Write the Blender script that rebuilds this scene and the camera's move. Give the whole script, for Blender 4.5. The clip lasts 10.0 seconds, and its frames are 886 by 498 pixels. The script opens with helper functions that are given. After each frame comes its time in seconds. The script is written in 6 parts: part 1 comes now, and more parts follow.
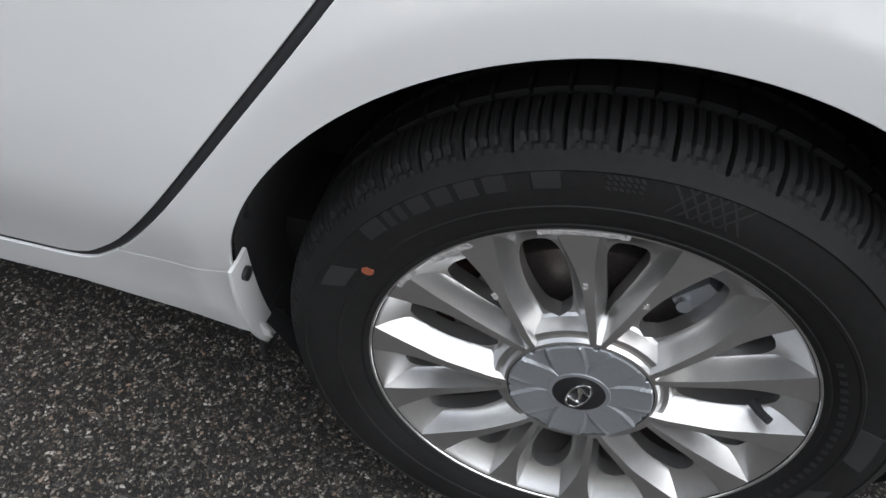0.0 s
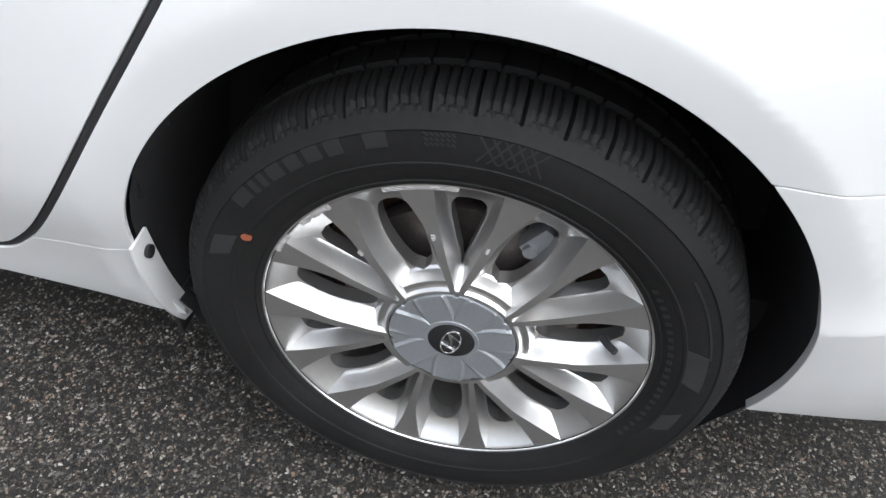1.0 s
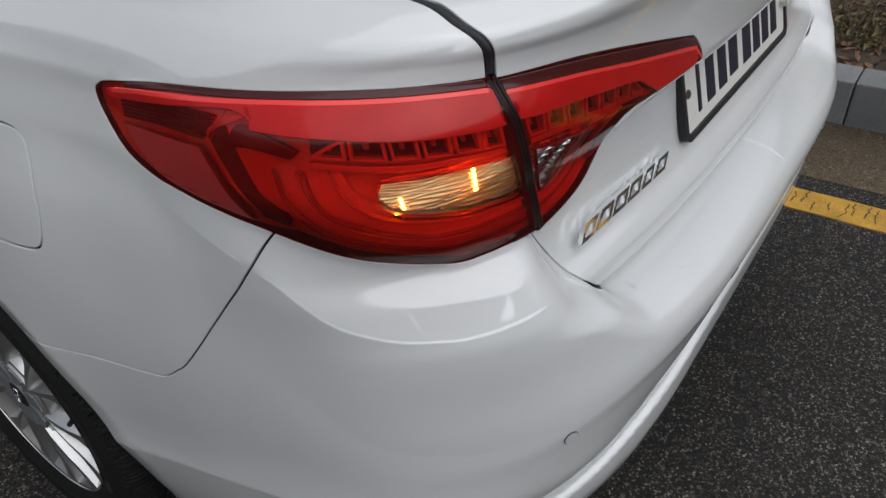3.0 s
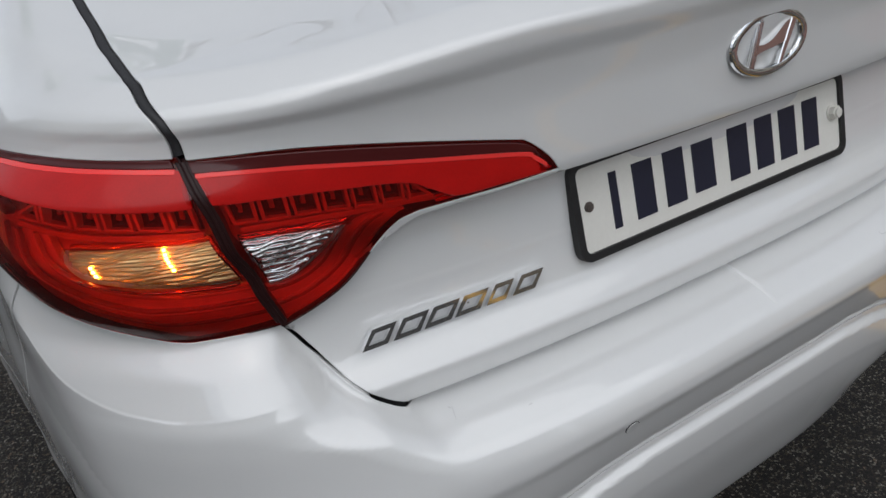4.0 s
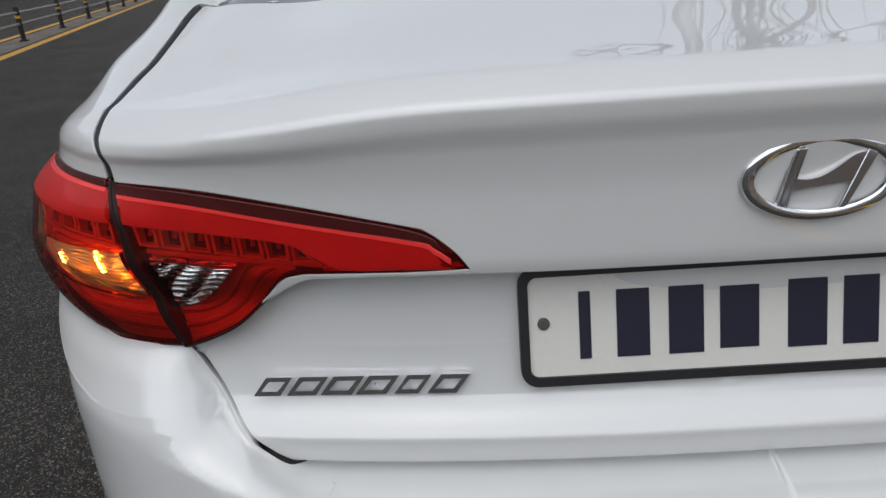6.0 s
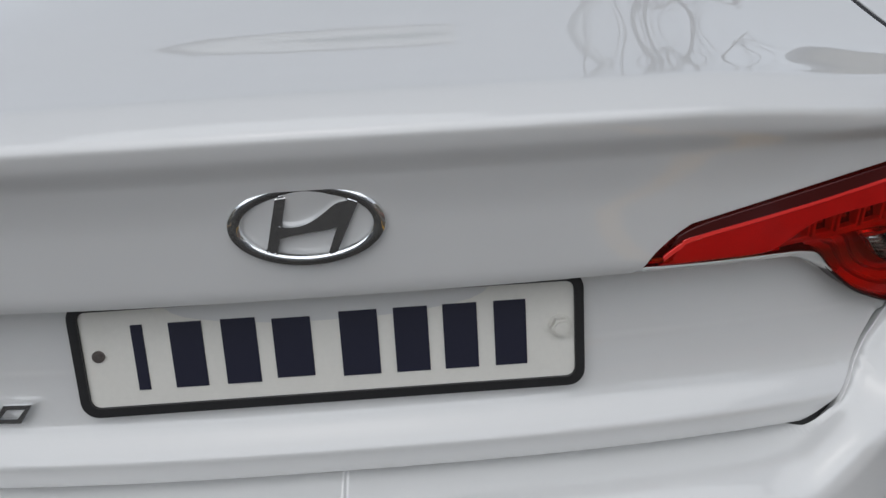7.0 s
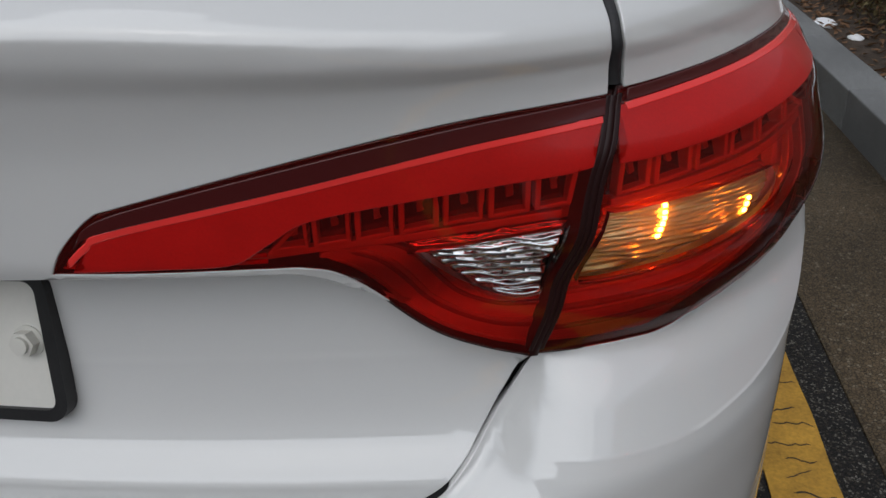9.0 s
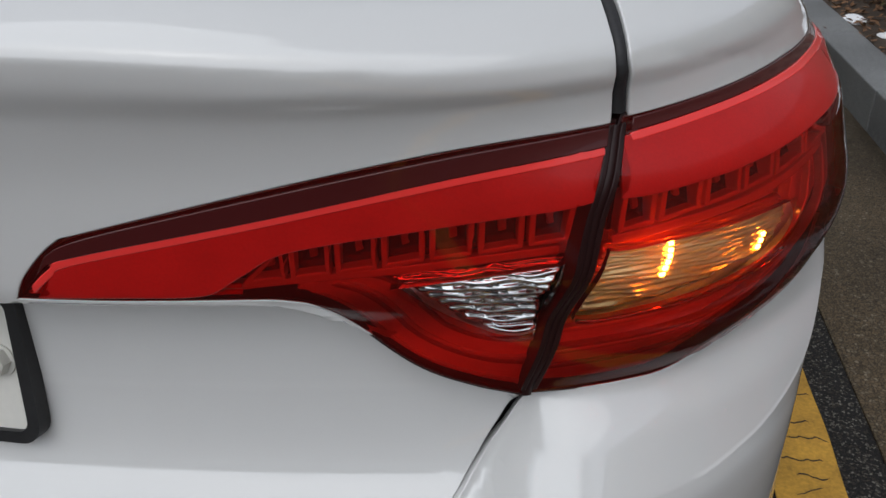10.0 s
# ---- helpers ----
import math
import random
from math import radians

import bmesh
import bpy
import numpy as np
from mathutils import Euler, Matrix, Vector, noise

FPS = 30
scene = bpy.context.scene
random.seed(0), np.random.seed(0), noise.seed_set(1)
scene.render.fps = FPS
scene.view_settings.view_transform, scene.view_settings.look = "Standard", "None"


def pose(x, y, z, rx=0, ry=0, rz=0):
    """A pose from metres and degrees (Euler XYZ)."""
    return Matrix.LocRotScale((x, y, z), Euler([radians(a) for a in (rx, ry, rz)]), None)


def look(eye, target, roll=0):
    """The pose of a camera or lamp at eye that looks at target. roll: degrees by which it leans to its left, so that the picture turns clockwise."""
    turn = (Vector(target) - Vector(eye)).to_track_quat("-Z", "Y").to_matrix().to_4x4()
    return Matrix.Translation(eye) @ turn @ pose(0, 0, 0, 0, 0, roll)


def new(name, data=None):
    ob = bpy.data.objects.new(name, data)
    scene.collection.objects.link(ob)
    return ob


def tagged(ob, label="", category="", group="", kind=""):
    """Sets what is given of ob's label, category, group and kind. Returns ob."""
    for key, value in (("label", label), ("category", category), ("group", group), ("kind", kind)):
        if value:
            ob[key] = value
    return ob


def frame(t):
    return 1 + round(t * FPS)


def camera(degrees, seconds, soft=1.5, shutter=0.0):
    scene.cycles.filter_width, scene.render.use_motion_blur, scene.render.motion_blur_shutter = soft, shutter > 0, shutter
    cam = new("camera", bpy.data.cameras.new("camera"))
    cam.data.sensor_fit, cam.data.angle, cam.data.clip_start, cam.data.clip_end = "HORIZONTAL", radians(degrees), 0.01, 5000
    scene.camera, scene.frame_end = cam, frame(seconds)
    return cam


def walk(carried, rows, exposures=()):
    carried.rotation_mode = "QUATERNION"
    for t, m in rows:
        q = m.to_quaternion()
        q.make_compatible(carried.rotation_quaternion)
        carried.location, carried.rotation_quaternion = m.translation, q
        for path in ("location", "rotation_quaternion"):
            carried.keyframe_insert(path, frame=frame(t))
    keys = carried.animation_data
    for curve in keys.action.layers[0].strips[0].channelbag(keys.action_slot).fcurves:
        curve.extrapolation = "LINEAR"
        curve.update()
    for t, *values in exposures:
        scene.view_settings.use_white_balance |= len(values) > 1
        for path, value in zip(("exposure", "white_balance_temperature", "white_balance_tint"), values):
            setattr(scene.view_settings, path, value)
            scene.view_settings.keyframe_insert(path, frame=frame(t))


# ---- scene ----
cam = camera(63.1, 10.0)
PATH = [
    (0, (-1.379, 1.205, 0.963), (0.031, 1.399, -0.442), 7.7),
    (0.5, (-1.43, 1.123, 0.939), (-0.009, 1.296, -0.457), 6.2),
    (1, (-1.455, 1.056, 0.995), (-0.012, 1.236, -0.378), 4.9),
    (1.5, (-1.473, 0.853, 1.146), (0.004, 1.094, -0.181), 3.3),
    (2, (-1.433, 0.484, 1.286), (0.029, 0.907, -0.013), 0.5),
    (2.5, (-1.305, 0.184, 1.285), (0.11, 0.889, 0.06), -2.1),
    (3, (-1.205, -0.118, 1.301), (0.104, 0.857, 0.145), -2.9),
    (3.2, (-1.158, -0.193, 1.305), (0.087, 0.887, 0.173), -3.2),
    (4.3, (-0.676, -0.456, 1.253), (0.048, 1.177, 0.354), -5.7),
    (4.5, (-0.638, -0.447, 1.266), (-0.011, 1.23, 0.375), -5.6),
    (5, (-0.604, -0.433, 1.248), (-0.236, 1.339, 0.395), -5.0),
    (5.5, (-0.494, -0.512, 1.239), (-0.381, 1.325, 0.455), -4.7),
    (6, (-0.328, -0.506, 1.244), (-0.367, 1.344, 0.486), -4.0),
    (6.2, (-0.23, -0.481, 1.247), (-0.322, 1.357, 0.462), -3.6),
    (7.3, (0.225, -0.483, 1.318), (0.315, 1.291, 0.4), -2.7),
    (7.5, (0.313, -0.453, 1.303), (0.347, 1.326, 0.388), -3.3),
    (8, (0.495, -0.351, 1.274), (0.376, 1.413, 0.337), -4.6),
    (8.5, (0.607, -0.269, 1.213), (0.374, 1.467, 0.249), -4.9),
    (9, (0.653, -0.231, 1.191), (0.307, 1.475, 0.207), -5.1),
    (9.5, (0.668, -0.201, 1.191), (0.251, 1.482, 0.194), -4.7),
    (10, (0.664, -0.186, 1.199), (0.275, 1.494, 0.187), -4.4),
]
walk(cam, [(t, look(eye, target, roll)) for t, eye, target, roll in PATH],
     [(0.0, 1.40), (0.5, 1.80), (1.0, 1.98), (1.4, 1.6), (1.9, 0.80), (2.5, 0.25), (3.2, 0.1), (4.3, 0.05), (5.0, 0.10), (6.2, 0.12), (7.3, -0.17), (8.0, -0.22), (9.0, -0.12), (10.0, 0.03)])

# ---- sky and sun: an overcast winter day ----
world = bpy.data.worlds.new("overcast_sky")
scene.world = world
world.use_nodes = True
wn, wl = world.node_tree.nodes, world.node_tree.links
sky = wn.new("ShaderNodeTexSky")
sky.sky_type, sky.sun_disc = "NISHITA", False
sky.sun_elevation, sky.sun_rotation = radians(57), radians(195)
grey = wn.new("ShaderNodeHueSaturation")
grey.inputs["Saturation"].default_value = 0.30
wl.new(sky.outputs["Color"], grey.inputs["Color"])
wl.new(grey.outputs["Color"], wn["Background"].inputs["Color"])
wn["Background"].inputs["Strength"].default_value = 0.15
sun = new("sun", bpy.data.lights.new("sun", "SUN"))
sun.data.energy, sun.data.angle, sun.data.color = 1.15, radians(90), (0.965, 0.985, 1.0)
sun.matrix_world = look((-1.9, -7.2, 11.5), (0, 0, 0))


# ---- materials ----
def material(name, base=(0.5, 0.5, 0.5), rough=0.5, metal=0.0, coat=0.0, vary=0.0, scale=8.0, bump=0.0, bump_scale=60.0, spec=0.5, emit=None, power=0.0, depth=0.002):
    m = bpy.data.materials.new(name)
    m.use_nodes = True
    n, l = m.node_tree.nodes, m.node_tree.links
    b = n["Principled BSDF"]
    b.inputs["Base Color"].default_value = (*base, 1)
    b.inputs["Roughness"].default_value, b.inputs["Metallic"].default_value = rough, metal
    b.inputs["Coat Weight"].default_value, b.inputs["Coat Roughness"].default_value = coat, 0.012
    b.inputs["Specular IOR Level"].default_value = spec
    if emit:
        b.inputs["Emission Color"].default_value, b.inputs["Emission Strength"].default_value = (*emit, 1), power
    where = n.new("ShaderNodeTexCoord")
    if vary:
        t1, t2, mix, ramp = n.new("ShaderNodeTexNoise"), n.new("ShaderNodeTexNoise"), n.new("ShaderNodeMix"), n.new("ShaderNodeMix")
        t1.inputs["Scale"].default_value, t1.inputs["Detail"].default_value = scale, 5
        t2.inputs["Scale"].default_value, t2.inputs["Detail"].default_value = scale * 14, 4
        l.new(where.outputs["Object"], t1.inputs["Vector"]), l.new(where.outputs["Object"], t2.inputs["Vector"])
        mix.inputs[0].default_value = 0.45
        l.new(t1.outputs[0], mix.inputs[2]), l.new(t2.outputs[0], mix.inputs[3])
        spread = n.new("ShaderNodeMapRange")
        spread.inputs[1].default_value, spread.inputs[2].default_value = 0.32, 0.68
        l.new(mix.outputs[0], spread.inputs[0])
        ramp.data_type = "RGBA"
        ramp.inputs[6].default_value = (*[c * (1 - vary) for c in base], 1)
        ramp.inputs[7].default_value = (*[min(1, c * (1 + vary)) for c in base], 1)
        l.new(spread.outputs[0], ramp.inputs[0]), l.new(ramp.outputs[2], b.inputs["Base Color"])
    if bump:
        t3, bm_ = n.new("ShaderNodeTexNoise"), n.new("ShaderNodeBump")
        t3.inputs["Scale"].default_value, t3.inputs["Detail"].default_value = bump_scale, 4
        bm_.inputs["Strength"].default_value, bm_.inputs["Distance"].default_value = bump, depth
        l.new(where.outputs["Object"], t3.inputs["Vector"]), l.new(t3.outputs[0], bm_.inputs["Height"]), l.new(bm_.outputs[0], b.inputs["Normal"])
    return m


def tint_glass(name, tint, gloss_rough=0.02, milk=0.0):
    """Thin moulded plastic: tinted and clear, glossy by Fresnel."""
    m = bpy.data.materials.new(name)
    m.use_nodes = True
    n, l = m.node_tree.nodes, m.node_tree.links
    n.remove(n["Principled BSDF"])
    see, shine, mix, fres = n.new("ShaderNodeBsdfTransparent"), n.new("ShaderNodeBsdfGlossy"), n.new("ShaderNodeMixShader"), n.new("ShaderNodeFresnel")
    see.inputs[0].default_value, shine.inputs["Roughness"].default_value, fres.inputs[0].default_value = (*tint, 1), gloss_rough, 1.5
    body, haze = n.new("ShaderNodeMixShader"), n.new("ShaderNodeBsdfDiffuse")
    haze.inputs[0].default_value, body.inputs[0].default_value = (0.92 * tint[0], 0.3 * tint[1], 0.3 * tint[2], 1), milk
    l.new(see.outputs[0], body.inputs[1]), l.new(haze.outputs[0], body.inputs[2])
    l.new(fres.outputs[0], mix.inputs[0]), l.new(body.outputs[0], mix.inputs[1]), l.new(shine.outputs[0], mix.inputs[2])
    l.new(mix.outputs[0], n["Material Output"].inputs[0])
    return m


def ribbed(name, base, rough, metal, scale, angle, emit=None, power=0.0):
    """Reflector pressed into fine ribs and facets."""
    m = material(name, base, rough, metal, emit=emit, power=power)
    n, l = m.node_tree.nodes, m.node_tree.links
    where, turn, wave, cell, add, bm_ = (n.new("ShaderNodeTexCoord"), n.new("ShaderNodeMapping"), n.new("ShaderNodeTexWave"), n.new("ShaderNodeTexVoronoi"), n.new("ShaderNodeMath"), n.new("ShaderNodeBump"))
    turn.inputs["Rotation"].default_value = (0, radians(angle), 0)
    wave.bands_direction, wave.wave_profile = "Z", "SIN"
    wave.inputs["Scale"].default_value, wave.inputs["Distortion"].default_value = scale, 0.6
    cell.inputs["Scale"].default_value = scale * 0.8
    bm_.inputs["Strength"].default_value, bm_.inputs["Distance"].default_value = 0.9, 0.006
    l.new(where.outputs["Object"], turn.inputs[0]), l.new(turn.outputs[0], wave.inputs["Vector"]), l.new(turn.outputs[0], cell.inputs["Vector"])
    l.new(wave.outputs["Color"], add.inputs[0]), l.new(cell.outputs["Distance"], add.inputs[1])
    l.new(add.outputs[0], bm_.inputs["Height"]), l.new(bm_.outputs[0], n["Principled BSDF"].inputs["Normal"])
    return m


def granular(name, dark, light, tan, cells, strength, rough=0.85, stain=0.25, depth=0.004):
    """Stone chips in a binder: cells of single colours, with gaps and broad stains."""
    m = material(name, dark, rough, spec=0.35)
    n, l = m.node_tree.nodes, m.node_tree.links
    b = n["Principled BSDF"]
    where, v1, v2, big, warp = n.new("ShaderNodeTexCoord"), n.new("ShaderNodeTexVoronoi"), n.new("ShaderNodeTexVoronoi"), n.new("ShaderNodeTexNoise"), n.new("ShaderNodeTexNoise")
    shift, ramp, gap, m1, m2, hgt, bm_ = n.new("ShaderNodeMix"), n.new("ShaderNodeValToRGB"), n.new("ShaderNodeMapRange"), n.new("ShaderNodeMix"), n.new("ShaderNodeMix"), n.new("ShaderNodeMath"), n.new("ShaderNodeBump")
    warp.inputs["Scale"].default_value = cells * 0.7
    shift.data_type, shift.inputs[0].default_value = "VECTOR", 0.006
    l.new(where.outputs["Object"], warp.inputs["Vector"]), l.new(where.outputs["Object"], shift.inputs[4]), l.new(warp.outputs["Color"], shift.inputs[5])
    v1.inputs["Scale"].default_value = cells
    v2.feature, v2.inputs["Scale"].default_value = "DISTANCE_TO_EDGE", cells
    l.new(shift.outputs[1], v1.inputs["Vector"]), l.new(shift.outputs[1], v2.inputs["Vector"])
    sep = n.new("ShaderNodeSeparateColor")
    l.new(v1.outputs["Color"], sep.inputs[0])
    e = ramp.color_ramp.elements
    e[0].color, e[1].color = (*dark, 1), (*light, 1)
    for at, c in ((0.55, [1.5 * a for a in dark]), (0.78, tan), (0.93, [0.7 * a for a in light])):
        k = e.new(at)
        k.color = (*c, 1)
    l.new(sep.outputs[0], ramp.inputs[0])
    gap.inputs[1].default_value, gap.inputs[2].default_value = 0.0, 0.16
    l.new(v2.outputs["Distance"], gap.inputs[0])
    for mm in (m1, m2):
        mm.data_type = "RGBA"
    m1.inputs[6].default_value = (*[0.35 * a for a in dark], 1)
    l.new(gap.outputs[0], m1.inputs[0]), l.new(ramp.outputs[0], m1.inputs[7])
    big.inputs["Scale"].default_value, big.inputs["Detail"].default_value = 1.3, 6
    l.new(where.outputs["Object"], big.inputs["Vector"])
    sp = n.new("ShaderNodeMapRange")
    sp.inputs[1].default_value, sp.inputs[2].default_value, sp.inputs[3].default_value, sp.inputs[4].default_value = 0.35, 0.65, 1 - stain, 1 + stain
    l.new(big.outputs[0], sp.inputs[0])
    m2.blend_type, m2.inputs[0].default_value = "MULTIPLY", 1.0
    l.new(m1.outputs[2], m2.inputs[6]), l.new(sp.outputs[0], m2.inputs[7]), l.new(m2.outputs[2], b.inputs["Base Color"])
    hgt.operation = "MULTIPLY"
    l.new(gap.outputs[0], hgt.inputs[0]), l.new(sep.outputs[1], hgt.inputs[1])
    bm_.inputs["Strength"].default_value, bm_.inputs["Distance"].default_value = strength, depth
    l.new(hgt.outputs[0], bm_.inputs["Height"]), l.new(bm_.outputs[0], b.inputs["Normal"])
    return m


def clear_coat(m, ior):
    m.node_tree.nodes["Principled BSDF"].inputs["Coat IOR"].default_value = ior
    return m


PAINT = material("pearl_white_paint", (0.68, 0.685, 0.68), 0.35, coat=1.0, spec=0.2, vary=0.012, scale=1.2, bump=0.02, bump_scale=900, depth=0.0003)
clear_coat(PAINT, 1.85)
RUBBER = material("black_rubber", (0.018, 0.018, 0.02), 0.62, vary=0.3, scale=30, bump=0.25, bump_scale=300)
TYRE = material("tyre_rubber", (0.0100, 0.0099, 0.0098), 0.70, spec=0.22, vary=0.35, scale=9, bump=0.15, bump_scale=160, depth=0.001)
TYRE_MARK = material("raised_tyre_rubber", (0.0115, 0.0115, 0.012), 0.6, vary=0.2, scale=30)
DUST_MARK = material("rubbed_tyre_patch", (0.0165, 0.0170, 0.0175), 0.7, vary=0.3, scale=40)
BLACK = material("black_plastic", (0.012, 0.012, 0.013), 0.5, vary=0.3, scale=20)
LINER = material("felt_wheel_liner", (0.010, 0.010, 0.011), 0.95, vary=0.4, scale=25, bump=0.4, bump_scale=220)
ALLOY = material("silver_painted_alloy", (0.54, 0.535, 0.525), 0.30, metal=0.90, coat=0.5, vary=0.06, scale=9, bump=0.04, bump_scale=500)
ALLOY_DARK = material("grey_hub_paint", (0.30, 0.315, 0.33), 0.38, metal=0.55, coat=0.4, vary=0.08, scale=14)
SCUFF = material("scraped_alloy", (0.46, 0.45, 0.44), 0.6, metal=0.5, vary=0.35, scale=120, bump=0.8, bump_scale=420)
CHROME = material("chrome", (0.83, 0.84, 0.85), 0.06, metal=1.0, vary=0.03, scale=20)
STEEL = material("brushed_dark_steel", (0.17, 0.15, 0.14), 0.45, metal=0.85, vary=0.3, scale=20)
RUST = material("rusty_iron", (0.06, 0.032, 0.022), 0.8, metal=0.2, vary=0.5, scale=25, bump=0.3, bump_scale=120)
GLASS_DARK = material("tinted_window_glass", (0.015, 0.018, 0.02), 0.04, coat=1.0)
PLATE_WHITE = material("plate_white", (0.72, 0.71, 0.66), 0.42, vary=0.03, scale=14)
PLATE_INK = material("plate_dark_ink", (0.012, 0.013, 0.03), 0.45)
BOLT_WHITE = material("white_plastic_cap", (0.66, 0.65, 0.6), 0.45, vary=0.06, scale=90)
LENS_RED = tint_glass("red_lens", (1.0, 0.12, 0.09), milk=0.04)
LENS_CLEAR = tint_glass("clear_lens", (0.93, 0.93, 0.93))
LAMP_BLACK = material("lamp_housing_dark", (0.016, 0.012, 0.012), 0.25, coat=0.6, vary=0.3, scale=60)
LAMP_GUIDE = material("red_light_guide", (0.47, 0.008, 0.007), 0.30, coat=0.2, spec=0.25, vary=0.10, scale=40)
LAMP_CONTOUR = material("lamp_silver_contour", (0.97, 0.95, 0.94), 0.25, metal=0.25)
GASKET = material("dark_maroon_lamp_edge", (0.020, 0.006, 0.006), 0.35, spec=0.25)
LAMP_SMOKE = material("smoked_lamp_trim", (0.070, 0.010, 0.010), 0.2, spec=0.3, coat=0.25)
LENS_LINE = material("bright_red_lens_line", (0.90, 0.045, 0.040), 0.25, coat=0.3)
LAMP_BASE = material("lamp_housing", (0.86, 0.80, 0.80), 0.35, coat=0.4, vary=0.15, scale=25)
LAMP_MID = material("lamp_reflector_mid", (0.93, 0.88, 0.87), 0.35, metal=0.0, vary=0.12, scale=30)
LAMP_WINE = material("dark_lamp_divider", (0.13, 0.10, 0.10), 0.3, vary=0.2, scale=30)
LAMP_DIM = material("lamp_reflector_dim", (0.48, 0.42, 0.42), 0.3, metal=0.2, vary=0.2, scale=30)
PRISM = ribbed("prism_reflector", (0.70, 0.018, 0.014), 0.45, 0.0, 600, 25)
FACET_CLEAR = material("fluted_silver_reflector", (0.86, 0.87, 0.88), 0.10, metal=1.0)
# silver reflector; the amber glow of its bulbs is mixed into the colour
FACET_GLOW = material("fluted_amber_glow_reflector", (1.0, 0.66, 0.30), 0.22, metal=0.6)
AMBER_LED = material("glowing_amber_bulb", (0.9, 0.4, 0.05), 0.3, emit=(1.0, 0.33, 0.03), power=45.0)
ASPHALT = granular("asphalt", (0.0175, 0.0162, 0.0152), (0.24, 0.22, 0.19), (0.072, 0.058, 0.043), 210, 1.0)
GUTTER = granular("dirty_concrete", (0.076, 0.055, 0.032), (0.19, 0.155, 0.105), (0.115, 0.083, 0.049), 120, 0.5, stain=0.35)
GRANITE = granular("grey_granite", (0.16, 0.165, 0.165), (0.36, 0.36, 0.355), (0.26, 0.26, 0.26), 420, 0.12, rough=0.7, stain=0.2, depth=0.001)
YELLOW = material("worn_yellow_road_paint", (0.50, 0.27, 0.035), 0.75, vary=0.35, scale=10, bump=0.6, bump_scale=140)
WHITE_LINE = material("white_road_paint", (0.52, 0.52, 0.50), 0.75, vary=0.3, scale=12, bump=0.5, bump_scale=140)
SOIL = material("dark_soil", (0.055, 0.038, 0.026), 0.95, vary=0.5, scale=14, bump=0.9, bump_scale=70, depth=0.01)
PAVING = material("red_brown_paving", (0.16, 0.075, 0.055), 0.85, vary=0.2, scale=5, bump=0.3, bump_scale=90)
LEAF = material("bronze_green_leaf", (0.11, 0.085, 0.03), 0.6, vary=0.5, scale=9)
LEAF_DRY = material("dry_brown_leaf", (0.19, 0.10, 0.05), 0.8, vary=0.5, scale=12)
TWIG = material("grey_brown_twig", (0.09, 0.065, 0.045), 0.85, vary=0.4, scale=30)
SNOW = material("snow", (0.86, 0.87, 0.89), 0.75, vary=0.03, scale=20, bump=0.5, bump_scale=120, depth=0.004)


# ---- mesh helpers ----
def mesh_of(name, verts, faces, mats, normals=None, smooth_faces=True, index=None):
    me = bpy.data.meshes.new(name)
    me.from_pydata([tuple(map(float, v)) for v in verts], [], [tuple(map(int, f)) for f in faces])
    for m in mats if isinstance(mats, (list, tuple)) else [mats]:
        me.materials.append(m)
    me.polygons.foreach_set("use_smooth", [smooth_faces] * len(me.polygons))
    if index is not None:
        me.polygons.foreach_set("material_index", [int(i) for i in index])
    me.update()
    if normals is not None:
        me.normals_split_custom_set_from_vertices([tuple(map(float, q)) for q in normals])
    return me


def part(name, bm, mat, parent, label="", sharp=35):
    """A bmesh, or a finished mesh, as ONE mesh object under a thing or a part."""
    if isinstance(bm, bmesh.types.BMesh):
        me = bpy.data.meshes.new(name)
        bmesh.ops.recalc_face_normals(bm, faces=bm.faces)
        for f in bm.faces:
            f.smooth = True
        for e in bm.edges:
            if len(e.link_faces) == 2 and e.calc_face_angle(0) > radians(sharp):
                e.smooth = False
        bm.to_mesh(me)
        bm.free()
        me.materials.append(mat)
    else:
        me = bm
    ob = new(name, me)
    ob.parent = parent
    return tagged(ob, label)


def box(bm, x0, x1, y0, y1, z0, z1, bevel=0.0):
    m = Matrix.Translation(((x0 + x1) / 2, (y0 + y1) / 2, (z0 + z1) / 2)) @ Matrix.Diagonal((abs(x1 - x0), abs(y1 - y0), abs(z1 - z0), 1))
    made = bmesh.ops.create_cube(bm, size=1.0, matrix=m)["verts"]
    if bevel:
        edges = list({e for v in made for e in v.link_edges})
        bmesh.ops.bevel(bm, geom=edges, offset=bevel, segments=2, profile=0.6, affect="EDGES")
    return bm


def tube(bm, points, radii, sides=8, close=False):
    """A round tube along points; radii one number or one a point."""
    pts = [Vector(p) for p in points]
    radii = [radii] * len(pts) if isinstance(radii, (int, float)) else [float(r) for r in radii]
    rings = []
    for i, p in enumerate(pts):
        way = (pts[min(i + 1, len(pts) - 1)] - pts[max(i - 1, 0)])
        way = way.normalized() if way.length > 1e-9 else Vector((0, 0, 1))
        a = way.orthogonal().normalized() if i == 0 or abs(way.dot(a)) > 0.98 else (a - way * a.dot(way)).normalized()
        b = way.cross(a)
        rings.append([bm.verts.new(p + radii[i] * (math.cos(k * math.tau / sides) * a + math.sin(k * math.tau / sides) * b)) for k in range(sides)])
    for r0, r1 in zip(rings, rings[1:]):
        for k in range(sides):
            bm.faces.new((r0[k], r0[(k + 1) % sides], r1[(k + 1) % sides], r1[k]))
    bm.faces.new(rings[0][::-1])
    bm.faces.new(rings[-1])
    return bm


